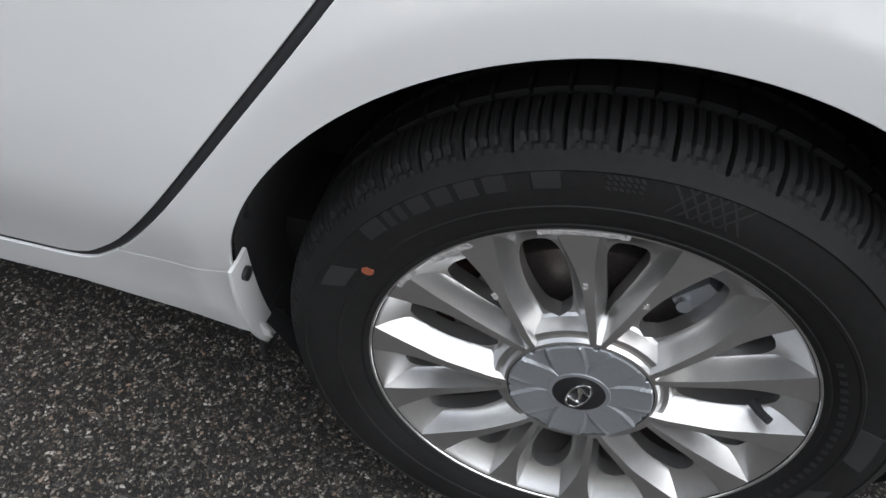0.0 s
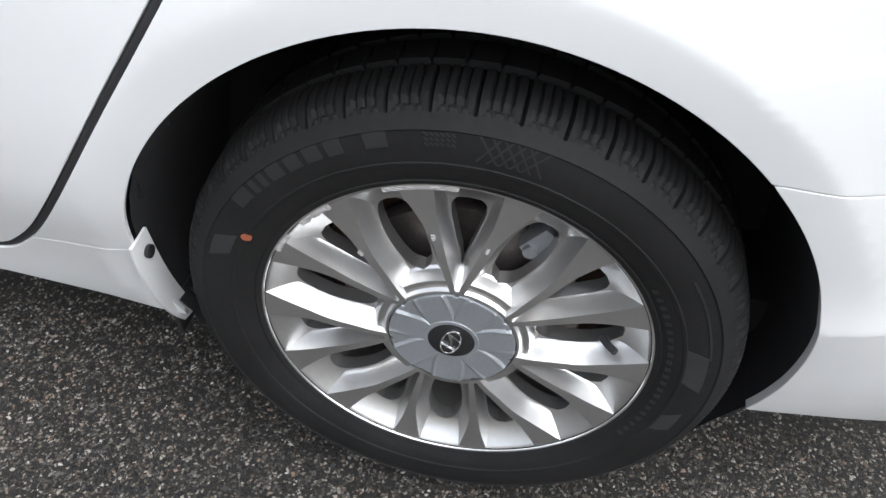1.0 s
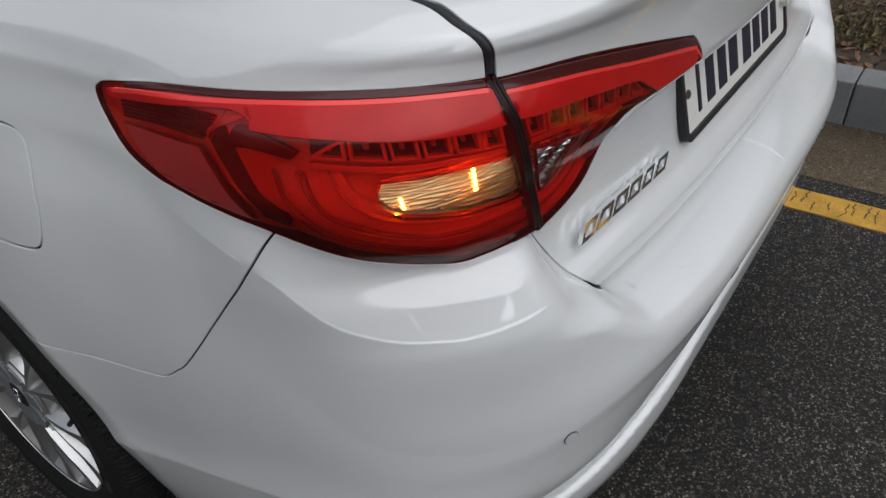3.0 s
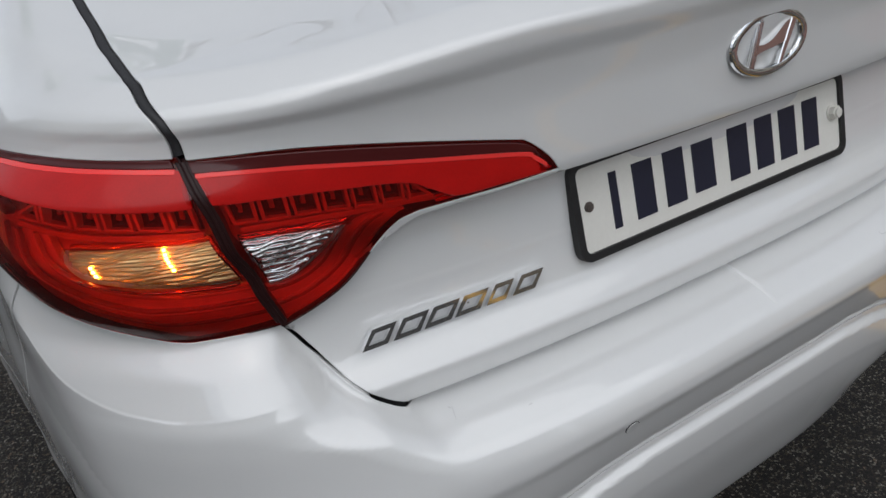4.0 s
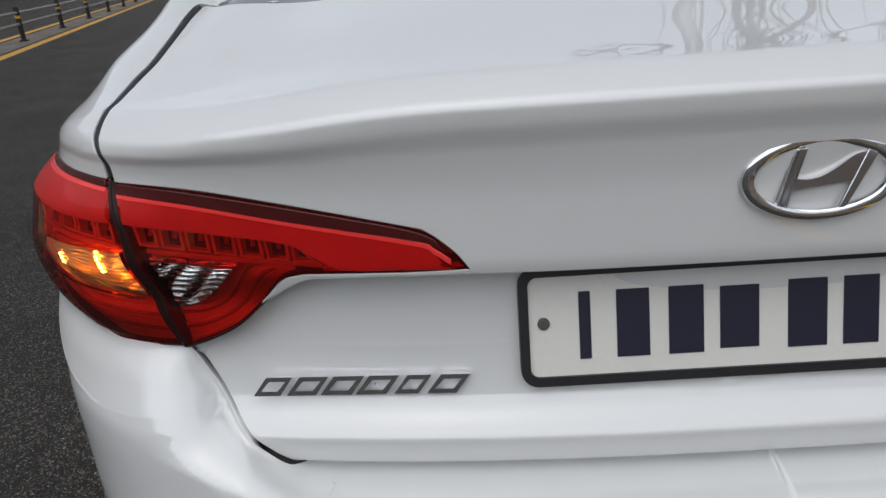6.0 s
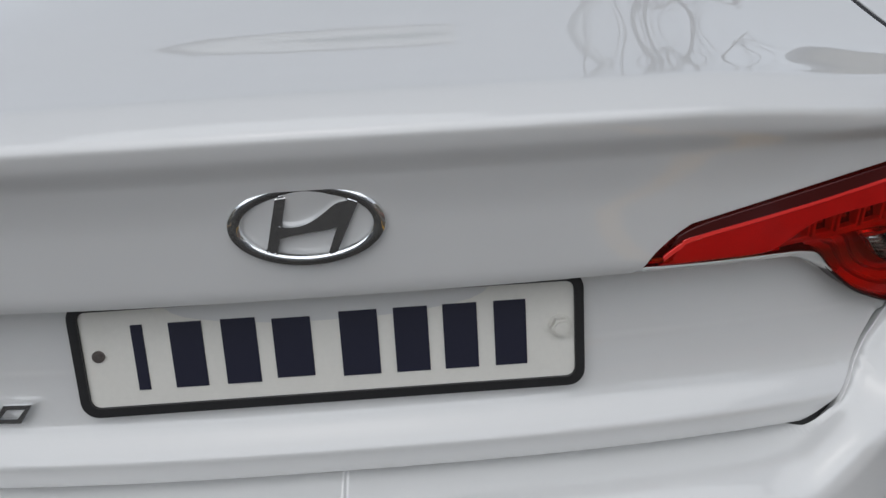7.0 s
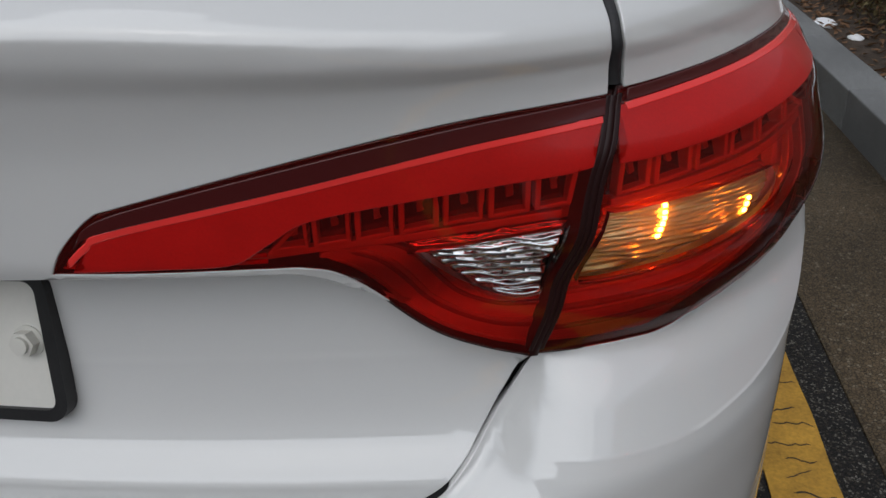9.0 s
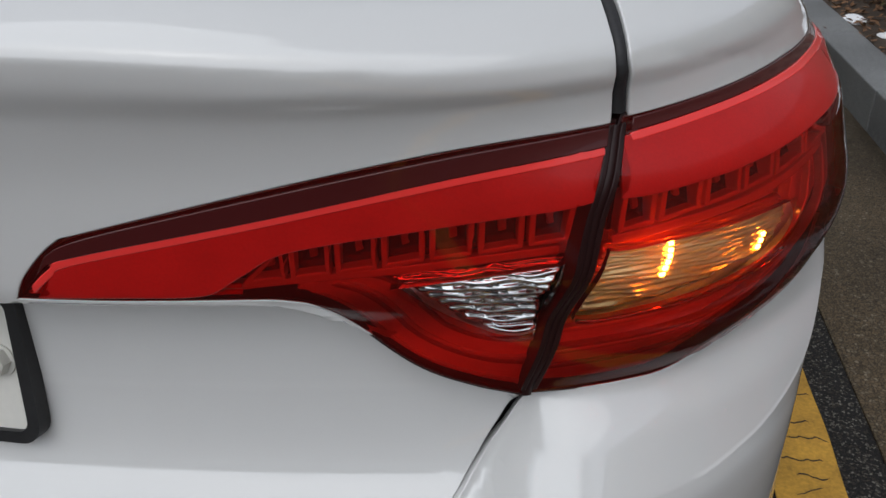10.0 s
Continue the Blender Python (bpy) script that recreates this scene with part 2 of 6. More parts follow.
def curve_through(points, n=8, closed=False):
    """Catmull-Rom through the points."""
    p = np.array(points, float)
    k = len(p)
    out = []
    for i in range(k if closed else k - 1):
        a, b, c, d = (p[(i + j) % k] for j in (-1, 0, 1, 2)) if closed else (p[max(i - 1, 0)], p[i], p[i + 1], p[min(i + 2, k - 1)])
        for t in np.linspace(0, 1, n, endpoint=False):
            out.append(0.5 * (2 * b + (c - a) * t + (2 * a - 5 * b + 4 * c - d) * t * t + (3 * b - a - 3 * c + d) * t ** 3))
    if not closed:
        out.append(p[-1])
    return np.array(out)


def chain(*runs):
    """One closed outline from several smooth runs, with corners between them."""
    out = [curve_through(r) if len(r) > 2 else np.array([np.array(r[0], float) + (np.array(r[1], float) - np.array(r[0], float)) * t for t in np.linspace(0, 1, 14)]) for r in runs]
    joined = [out[0]]
    for r in out[1:]:
        joined.append(r[1:] if np.allclose(joined[-1][-1], r[0]) else r)
    joined = np.concatenate(joined)
    return joined[:-1] if np.allclose(joined[0], joined[-1]) else joined


def inside(points, outline):
    x, y = points[:, 0], points[:, 1]
    hit = np.zeros(len(points), bool)
    for (x0, y0), (x1, y1) in zip(outline, np.roll(outline, -1, 0)):
        if y0 != y1:
            hit ^= ((y0 > y) != (y1 > y)) & (x < (x1 - x0) * (y - y0) / (y1 - y0) + x0)
    return hit


def distance(points, line, closed=False):
    best = np.full(len(points), 1e9)
    ends = np.roll(line, -1, 0) if closed else line[1:]
    for a, b in zip(line, ends):
        d = b - a
        t = np.clip(((points - a) @ d) / max(d @ d, 1e-12), 0, 1)
        best = np.minimum(best, np.hypot(*(points - a - t[:, None] * d).T))
    return best


from mathutils.geometry import delaunay_2d_cdt


def triangles(points, lines):
    """Constrained triangulation of flat points and lines ((points, closed), ...)."""
    verts, edges = [Vector(p) for p in points], []
    for line, closed in lines:
        k = len(verts)
        verts += [Vector(p) for p in line]
        edges += [(k + i, k + i + 1) for i in range(len(line) - 1)] + ([(k + len(line) - 1, k)] if closed else [])
    v, _, f, *_ = delaunay_2d_cdt(verts, edges, [], 0, 1e-6)
    return np.array([tuple(p) for p in v]), np.array([tuple(t) for t in f if len(t) == 3])


# ---- the skin of the car ----
Y1 = 1.05


def table(rows):
    """A smooth monotone curve through rows of (v, value)."""
    xs, ys = np.array(rows, float).T
    h = np.diff(xs)
    d = np.diff(ys) / h
    m = np.zeros(len(xs))
    for i in range(1, len(xs) - 1):
        if d[i - 1] * d[i] > 0:
            w1, w2 = 2 * h[i] + h[i - 1], h[i] + 2 * h[i - 1]
            m[i] = (w1 + w2) / (w1 / d[i - 1] + w2 / d[i])
    m[0], m[-1] = d[0], d[-1]

    def f(v):
        v = np.clip(np.asarray(v, float), xs[0], xs[-1])
        i = np.clip(np.searchsorted(xs, v, side="right") - 1, 0, len(xs) - 2)
        t = (v - xs[i]) / h[i]
        return (ys[i] * (1 + 2 * t) * (1 - t) ** 2 + m[i] * h[i] * t * (1 - t) ** 2
                + ys[i + 1] * t * t * (3 - 2 * t) + m[i + 1] * h[i] * t * t * (t - 1))
    return f


def smooth(t):
    t = np.clip(t, 0, 1)
    return t * t * (3 - 2 * t)


# half width beside the wheel, tail of the corner, tail over the middle, roundness of the corner
side_of = table([(.18, .846), (.26, .873), (.37, .898), (.47, .919), (.6, .930), (.70, .931), (.80, .921), (.94, .889), (1.0, .8705),
                 (1.028, .8625), (1.036, .859), (1.044, .853), (1.07, .838), (1.10, .818), (1.13, .797), (1.16, .783), (1.25, .752), (1.34, .700), (1.42, .630)])
tail_of = table([(.18, .152), (.26, .118), (.36, .088), (.44, .067), (.474, .0605), (.492, .0575), (.535, .0555), (.548, .0665), (.556, .0660), (.566, .0600), (.60, .047), (.64, .0360), (.658, .0312),
                 (.668, .0318), (.70, .040), (.76, .0555), (.782, .0620), (.796, .0720), (.83, .100), (.87, .134), (.92, .134), (.97, .117), (1.03, .116), (1.07, .109), (1.095, .0995), (1.105, .0985),
                 (1.111, .1005), (1.118, .110), (1.130, .1445), (1.134, .155), (1.16, .204), (1.25, .37), (1.34, .536), (1.42, .68)])
# the same without the shoulder, for the flanks
flank_of = table([(.18, .152), (.26, .118), (.36, .088), (.44, .067), (.492, .0585), (.535, .0545), (.60, .0465), (.658, .0320), (.70, .0400), (.75, .0525), (.80, .074), (.84, .097), (.88, .121), (.92, .134), (.97, .117), (1.03, .116)])
panel_of = table([(.66, .0), (.692, .004), (.704, .020), (.713, .036), (.717, .056), (.7195, .094), (.7215, .096), (.724, .094), (.735, .071), (.752, .0635), (.766, .0590), (.774, .0620), (.79, .068),
                  (.8000, .0664), (.8075, .0639), (.8150, .0605), (.8225, .0565), (.8300, .0521), (.8375, .0465), (.8450, .0397), (.8525, .0330), (.8600, .0278), (.8675, .0256), (.8750, .0266), (.8850, .0282), (.8950, .0299), (.9050, .0315), (.9200, .0340), (.95, .045), (1.0, .045)])
round_of = table([(.18, 3.6), (.45, 3.9), (.62, 3.76), (.70, 3.74), (.78, 3.92), (.86, 4.85), (.92, 5.85), (.97, 6.3), (1.05, 6.2), (1.10, 5.6), (1.16, 4.4), (1.42, 3.0)])
bow_of = table([(.18, 0), (.74, .0), (.84, .016), (.92, .050), (.97, .066), (1.05, .072), (1.10, .062), (1.16, .03), (1.42, 0)])
deck_of = table([(1.08, 1.08), (1.105, 1.105), (1.111, 1.1115), (1.118, 1.1185), (1.130, 1.1338), (1.1335, 1.1348), (1.16, 1.1400), (1.25, 1.1660), (1.34, 1.1930), (1.42, 1.2200)])
RIDGE = np.array([(.425, 1.117), (.44, 1.112), (.455, 1.105), (.488, 1.091), (.548, 1.060), (.60, 1.042), (.70, 1.036)])
hang_of = table([(0, .950), (.30, .950), (.47, .948), (.53, .918), (.60, .878), (.64, .862), (1.0, .84)])
# lower edge of the trunk lid in (s, v), the bumper's shelf under it by the distance from that edge, and its fold beside the lid
LID_EDGE = np.array([(0, .7215), (.15, .7212), (.27, .7210), (.295, .7225), (.309, .7285), (.321, .7395), (.334, .756), (.349, .780), (.3595, .80), (.369, .82), (.3795, .84), (.387, .857), (.393, .868)])
LID_LINE = curve_through([tuple(q) for q in LID_EDGE], 4)
CREASE = curve_through([(.33, .795), (.36, .796), (.40, .801), (.45, .796), (.475, .799), (.497, .805), (.526, .824), (.545, .851), (.559, .875), (.596, .911), (.616, .940)], 10)
FLARE = np.array([(.40, .520), (.46, .512), (.516, .506), (.58, .504), (.64, .494), (.70, .478), (.775, .458), (.85, .430)])
SINK = np.array([(0, 0), (.14, 0), (.19, .010), (.2355, .030), (.275, .044), (.3136, .060), (.3555, .082), (.39, .097), (.44, .110), (.50, .115), (2.5, .115)])
sink_of = table([(.18, 0), (.30, 0), (.40, .85), (.45, 1.0), (.50, 1.0), (.56, .72), (.62, .42), (.68, .16), (.75, 0), (1.42, 0)])
# the corner lamps swell out of the body between these lower and upper limits
SWELL_LOW = np.array([(.30, .866), (.3940, .8655), (.4535, .8635), (.495, .886), (.537, .919), (.605, .9505), (.65, 1.013)])
SWELL_TOP = np.array([(.30, 1.046), (.415, 1.0525), (.50, 1.0555), (.573, 1.050), (.64, 1.034)])
swell_of = table([(.33, 0), (.37, .0040), (.40, .0105), (.45, .0185), (.50, .0195), (.53, .0145), (.56, .0070), (.59, .0015), (.61, 0), (.7, 0)])
shelf_of = table([(0, 1.0), (.0022, .995), (.0065, .66), (.010, .44), (.018, .24), (.03, .05), (.055, 0), (.2, 0)])
fold_of = table([(0, 1.0), (.0020, .96), (.0060, .66), (.0115, .38), (.0180, .20), (.028, .06), (.042, 0), (.2, 0)])


def softened(f, reach=.065):
    """A table evened out over v."""
    v = np.linspace(.18, 1.42, 249)
    return table(np.stack([v, sum(f(v + k) * c for k, c in zip(np.linspace(-reach, reach, 7), (.06, .14, .19, .22, .19, .14, .06)))], 1))


side_even, back_even, round_even = softened(side_of, .05), softened(flank_of), softened(round_of)


def skin(s, v, plain=False):
    """A point of the body's skin. s: 0 at the middle of the tail, 1 beside the wheel, then metres forward; v: height, and beyond 1.1 the way over the deck and the pillars."""
    s, v = np.broadcast_arrays(np.asarray(s, float), np.asarray(v, float))
    a = np.radians(90 * np.clip(s, 0, 1))
    # the lip drops towards the corners
    even = smooth((s - .47) / .13) * (1 - smooth((v - .90) / .08))
    w, p = side_of(v) + (side_even(v) - side_of(v)) * even, round_of(v) + (round_even(v) - round_of(v)) * even
    x = ((np.sin(a) / w) ** p + (np.cos(a) / (Y1 - tail_of(v))) ** p) ** (-1 / p) * np.sin(a)
    # the bumper's crease and lower lip sink towards the corners
    low = v + np.interp(s, SINK[:, 0], SINK[:, 1]) * sink_of(v)
    drop = .021 * smooth((x - .33) / .34) * smooth((v - 1.055) / .035)
    back = tail_of(low + drop * (1 - smooth((v - 1.15) / .1)))
    back = back + (back_even(v) - tail_of(low)) * even
    d = Y1 - back
    r = ((np.sin(a) / w) ** p + (np.cos(a) / d) ** p) ** (-1 / p)
    x, y = r * np.sin(a), Y1 - r * np.cos(a) + np.clip(s - 1, 0, None)
    # the flank draws in ahead of the corner
    x = x - .019 * smooth((s - .50) / .14) * (1 - smooth((s - .68) / .17)) * smooth((v - .30) / .2) * (1 - .5 * smooth((v - .88) / .1)) * (1 - smooth((v - 1.01) / .06))
    # the tail sweeps forward towards its corners
    y = y + bow_of(v) * (np.clip(x, 0, None) / .7) ** 2.5 * np.cos(a)
    # soft crease under the lamp, and the flared lower edge beside the wheel
    d = v - np.interp(s, CREASE[:, 0], CREASE[:, 1])
    d = np.where(d > 0, np.sqrt(d * d + 3e-6), -np.sqrt(d * d + 3e-6))
    proud = .0115 * np.where(d > 0, np.clip(1 - d / .080, 0, 1) ** 1.8, np.clip(1 + d / .17, 0, 1)) * smooth((s - .355) / .08) * (1 - smooth((s - .52) / .11))
    d = np.interp(s, FLARE[:, 0], FLARE[:, 1]) - v
    proud = proud + .0085 * np.where(d < 0, np.clip(1 + d / .085, 0, 1) ** 2, np.clip(1 - d / .16, 0, 1)) * smooth((s - .40) / .12) * (1 - smooth((s - .86) / .02))
    d = np.abs(v - np.interp(s, RIDGE[:, 0], RIDGE[:, 1]))
    proud = proud + .0055 * np.clip(1 - np.sqrt(d * d + 1.5e-6) / .034, 0, 1) * smooth((s - .41) / .03) * (1 - smooth((s - .52) / .12))
    low, top = np.interp(s, SWELL_LOW[:, 0], SWELL_LOW[:, 1]), np.interp(s, SWELL_TOP[:, 0], SWELL_TOP[:, 1])
    proud = proud + np.where((s > .33) & (s < .61), swell_of(np.clip(s, .33, .7)), 0) * smooth((v - low + .010) / .062) * smooth((top - v) / .040)
    x, y = x + proud * np.sin(a), y - proud * np.cos(a)
    x = x - .012 * np.exp(-((y - .62) / .16) ** 2) * smooth((v - .88) / .08)
    # the doors stand slightly further out than the tail
    x = x + .012 * smooth((y - 1.0) / .8) * smooth((v - .3) / .2) * (1 - smooth((v - .9) / .2))
    # lip over the wheel
    rad = np.hypot(y - 1.105, np.minimum(v, 1.2) - .345)
    from_line = np.sqrt((rad - .428) ** 2 + 2e-6)
    x = x + .0068 * np.where(rad < .428, np.clip(1 - from_line / .050, 0, 1), np.clip(1 - from_line / .12, 0, 1) ** 2) * smooth((s - .70) / .14)
    # hollow for the plate, below the overhang, and the shelf of the bumper
    if not plain:
        over = v - np.interp(s, LID_LINE[:, 0], LID_LINE[:, 1])
        # the lid sits deeper than the bumper and bows forward a little towards its ends
        bow = .038 * (np.clip(x, 0, None) / .6) ** 2.5
        lid = np.clip(tail_of(v) + panel_of(v) + bow - y, 0, None) * smooth((hang_of(x) - v) / .012 + .5) * (1 - smooth((x - .61) / .05))
        far = np.full(np.shape(s), 1.0)
        for (s0, v0), (s1, v1) in zip(LID_LINE, LID_LINE[1:]):
            ds, dv = (s1 - s0) * 1.4, v1 - v0
            t = np.clip(((s - s0) * 1.4 * ds + (v - v0) * dv) / (ds * ds + dv * dv), 0, 1)
            far = np.minimum(far, np.hypot((s - s0) * 1.4 - t * ds, v - v0 - t * dv))
        edge = np.interp(s, LID_LINE[:, 0], LID_LINE[:, 1])
        near = np.clip(tail_of(edge) + panel_of(edge) + bow - y, 0, None) * (1 - smooth((x - .60) / .12))
        broad = 1 + 1.3 * smooth((v - .732) / .05)
        side = smooth((x - .46) / .08)
        bump = np.clip(near - .003 * side, 0, None) * ((1 - side) * shelf_of(far) + side * fold_of(np.clip(far / broad, 0, .2)))
        y = y + np.where((over > 0) & (s <= .393), lid, bump * (v < .90))
    # middle of the lip rises a little
    z = np.where(v > 1.08, v + (deck_of(np.maximum(v + drop, 1.08)) - drop - v) * (1 - smooth((x - .66) / .15)), v)
    z = z + .024 * smooth((x - .48) / .19) * np.clip((y - .27) / .30, 0, 1.3) * smooth((v - 1.10) / .03)
    z = z + .014 * (1 - (x / .7) ** 2).clip(0) * smooth((v - 1.0) / .1)
    return x, y, z



STRETCH = 1.4


def normal_at(s, v, plain=False):
    h = 4e-4
    a = np.stack(skin(s + h, v, plain), -1) - np.stack(skin(np.maximum(s - h, 0), v, plain), -1)
    b = np.stack(skin(s, v + h, plain), -1) - np.stack(skin(s, v - h, plain), -1)
    n = np.cross(a, b)
    n = n / np.maximum(np.linalg.norm(n, axis=-1, keepdims=True), 1e-12)
    at_middle = np.asarray(s) < 1e-6
    n[at_middle, 0] = 0
    return n


def on_skin(flat, off, side, plain=False):
    """Places and normals on the skin, off metres proud of it, on one side of the car."""
    s, v = np.maximum(flat[:, 0] / STRETCH, 0), flat[:, 1]
    p, n = np.stack(skin(s, v, plain), -1), normal_at(s, v, plain)
    off = off(flat) if callable(off) else off
    p = p + n * np.reshape(off, (-1, 1) if np.ndim(off) else (1, 1))
    return p * (side, 1, 1), n * (side, 1, 1)


def wind(faces, p, n):
    """Turns faces so that they look along the normals."""
    a, b, c = p[faces[:, 0]], p[faces[:, 1]], p[faces[:, 2]]
    bad = (np.cross(b - a, c - a) * n[faces[:, 0]]).sum(1) < 0
    faces = faces.copy()
    faces[bad] = faces[bad][:, ::-1]
    return faces


def rim_of(faces):
    """The open edges of a set of triangles."""
    e = np.concatenate([faces[:, [0, 1]], faces[:, [1, 2]], faces[:, [2, 0]]])
    key = np.sort(e, 1)
    _, first, count = np.unique(key, axis=0, return_index=True, return_counts=True)
    return e[first[count == 1]]


def shell(flat, faces, side, off, wall, plain=False, roll=0.0012):
    """Verts, faces and normals of a piece of skin with its edges turned inwards."""
    p, n = on_skin(flat, off, side, plain)
    faces = wind(faces, p, n)
    used = np.unique(faces)
    back = np.full(len(p), -1)
    back[used] = np.arange(len(used))
    faces, p, n, flat = back[faces], p[used], n[used], flat[used]
    verts, norms, out = [p], [n], [tuple(f) for f in faces]
    if wall:
        edges = rim_of(faces)
        keep = (flat[edges[:, 0], 0] > 1e-5) | (flat[edges[:, 1], 0] > 1e-5)
        edges = edges[keep]
        k, ring = len(p), np.unique(edges)
        at = {int(i): j for j, i in enumerate(ring)}
        away = {}
        for a, b in edges:
            d = np.cross(p[b] - p[a], n[a])
            d = d / max(np.linalg.norm(d), 1e-12)
            for i in (int(a), int(b)):
                away[i] = away.get(i, 0) + d
        away = np.array([away[int(i)] / max(np.linalg.norm(away[int(i)]), 1e-9) for i in ring])
        up = p[ring]
        rows = [(up, n[ring]), (up + away * roll * 0.7 - n[ring] * roll * 0.3, (n[ring] + away) * 0.7071), (up + away * roll - n[ring] * roll, away), (up + away * roll - n[ring] * wall, away)]
        m = len(ring)
        for q, w in rows[1:]:
            verts.append(q), norms.append(w)
        for a, b in edges:
            i, j = at[int(a)], at[int(b)]
            levels = [(int(a), int(b))] + [(k + r * m + i, k + r * m + j) for r in range(3)]
            for (a0, b0), (a1, b1) in zip(levels, levels[1:]):
                out.append((a0, a1, b1, b0))
    return np.concatenate(verts), out, np.concatenate(norms)


def patch(name, outline, off, mat, parent, side, step=0.006, holes=(), wall=0.004, plain=True, label="", roll=0.001, relief=False):
    """A moulded piece that follows the skin inside an outline of (s, v)."""
    o = np.array(outline) * (STRETCH, 1)
    hs = [np.array(h) * (STRETCH, 1) for h in holes]
    lo, hi = o.min(0), o.max(0)
    g = np.stack(np.meshgrid(np.arange(lo[0], hi[0], step), np.arange(lo[1], hi[1], step), indexing="ij"), -1).reshape(-1, 2)
    ok = inside(g, o) & (distance(g, o, True) > 0.35 * step) if len(g) else np.zeros(0, bool)
    for h in hs:
        ok &= ~inside(g, h) & (distance(g, h, True) > 0.35 * step)
    v, f = triangles(g[ok], [(o, True)] + [(h, True) for h in hs])
    c = v[f].mean(1)
    keep = inside(c, o)
    for h in hs:
        keep &= ~inside(c, h)
    verts, faces, norms = shell(v, f[keep], side, off, wall, plain, roll)
    return part(name, mesh_of(name, verts, faces, mat, None if relief else norms), mat, parent, label)


def grow(outline, d):
    """An outline of (s, v) moved outwards by d metres (inwards if negative)."""
    o = np.array(outline) * (STRETCH, 1)
    t = np.roll(o, -1, 0) - np.roll(o, 1, 0)
    t = t / np.maximum(np.linalg.norm(t, axis=1, keepdims=True), 1e-9)
    area = (o[:, 0] * np.roll(o[:, 1], -1) - o[:, 1] * np.roll(o[:, 0], -1)).sum()
    n = np.stack([t[:, 1], -t[:, 0]], 1) * (1 if area > 0 else -1)
    return (o + n * d) / (STRETCH, 1)


# outlines on the skin, in (s, v)
LAMP_OUT = chain([(.4150, 1.0515), (.45, 1.0535), (.50, 1.0540), (.573, 1.0485), (.635, 1.0345), (.650, 1.0275), (.6560, 1.0175), (.6520, .9990), (.634, .9665), (.614, .9505), (.586, .9410), (.540, .9215), (.495, .888), (.4535, .8655), (.43, .8640), (.3942, .8675)],
                 [(.3942, .8675), (.3969, .915), (.3995, .955), (.4046, 1.005), (.4150, 1.0515)])
LAMP_IN = chain([(.3920, .866), (.3735, .8785), (.351, .900), (.322, .9455), (.309, .9560), (.293, .9580), (.246, .9585), (.2075, .9605)],
                [(.2075, .9605), (.2155, .980), (.2315, 1.0025), (.245, 1.0095), (.3107, 1.0320), (.3635, 1.0460), (.4130, 1.0495)],
                [(.4130, 1.0495), (.4024, 1.005), (.3973, .955), (.3947, .915), (.3920, .866)])
SPLIT = [(.4140, 1.0505), (.3930, .862)]
JOINT = curve_through([(.3930, .862), (.3958, .915), (.3984, .955), (.4035, 1.005), (.4140, 1.0505)], 8)
TRUNK_GAP = np.concatenate([curve_through([tuple(q) for q in LID_EDGE[:-2]] + [SPLIT[1]]), JOINT[1:],
                            curve_through([(.4140, 1.0505), (.4168, 1.084), (.4300, 1.1042), (.4455, 1.1168), (.4644, 1.1306), (.4956, 1.1542), (.5334, 1.1881), (.5758, 1.2242), (.6277, 1.2587), (.648, 1.274), (.645, 1.290), (.60, 1.322), (.50, 1.358), (.30, 1.395), (0, 1.405)])[1:]])
SEAM = curve_through([(.531, .930), (.540, .9180), (.577, .863), (.6225, .780), (.6555, .7085), (.6680, .688), (.683, .6690), (.705, .660), (.760, .6505), (.8183, .6370), (.8635, .6340), (.90, .626), (.935, .617)])
FUEL = curve_through([(.897, .890), (.8928, .919), (.880, .9395), (.857, .949), (.806, .9535), (.768, .9535), (.755, .9440), (.7525, .920), (.758, .880), (.7648, .842), (.7737, .815), (.790, .8045), (.834, .799), (.882, .793), (.8985, .809), (.9010, .848)], 6, True)
DOOR_GAP = curve_through([(2.40, .316), (2.0, .322), (1.75, .327), (1.665, .330), (1.632, .337), (1.606, .354), (1.561, .397), (1.493, .482), (1.396, .619), (1.323, .724), (1.24, .85), (1.20, .96), (1.19, 1.06), (1.21, 1.18), (1.27, 1.30), (1.36, 1.38), (1.5, 1.43)])
SILL_SEAM = curve_through([(1.590, .368), (1.50, .380), (1.40, .388)])
WINDOW = chain([(1.27, 1.075), (1.6, 1.07), (2.1, 1.065)], [(2.1, 1.065), (2.1, 1.385)], [(2.1, 1.385), (1.6, 1.385), (1.44, 1.36), (1.33, 1.28), (1.27, 1.075)])
REAR_GLASS = [(0, 1.405), (.30, 1.395), (.50, 1.358), (.60, 1.322), (.650, 1.286), (.70, 1.34), (.72, 1.43), (0, 1.43)]
ARCH = (1.105, .345, .388)


def gap_of(side):
    """The gap round the trunk lid; on the deck it runs slightly further out on one side."""
    g = TRUNK_GAP.copy()
    k = smooth((g[:, 1] - 1.055) / .06) * smooth(g[:, 0] / .3) * (-side)
    g[:, 0] += .0044 * k
    g[:, 1] -= (.003 + .06 * np.clip(g[:, 1] - 1.10, 0, .09)) * k
    return g


def across(q, nn):
    """Metres of skin for each unit across a line of flat points, evened out along it."""
    at = lambda c: np.stack(skin(np.maximum(c[:, 0], 0) / STRETCH, c[:, 1], True), 1)
    m = np.linalg.norm(at(q + nn * .003) - at(q - nn * .003), axis=1) / .006
    pad = np.concatenate([np.full(6, m[0]), m, np.full(6, m[-1])])
    return np.clip(np.convolve(pad, np.ones(13) / 13, "valid"), .5, 3)


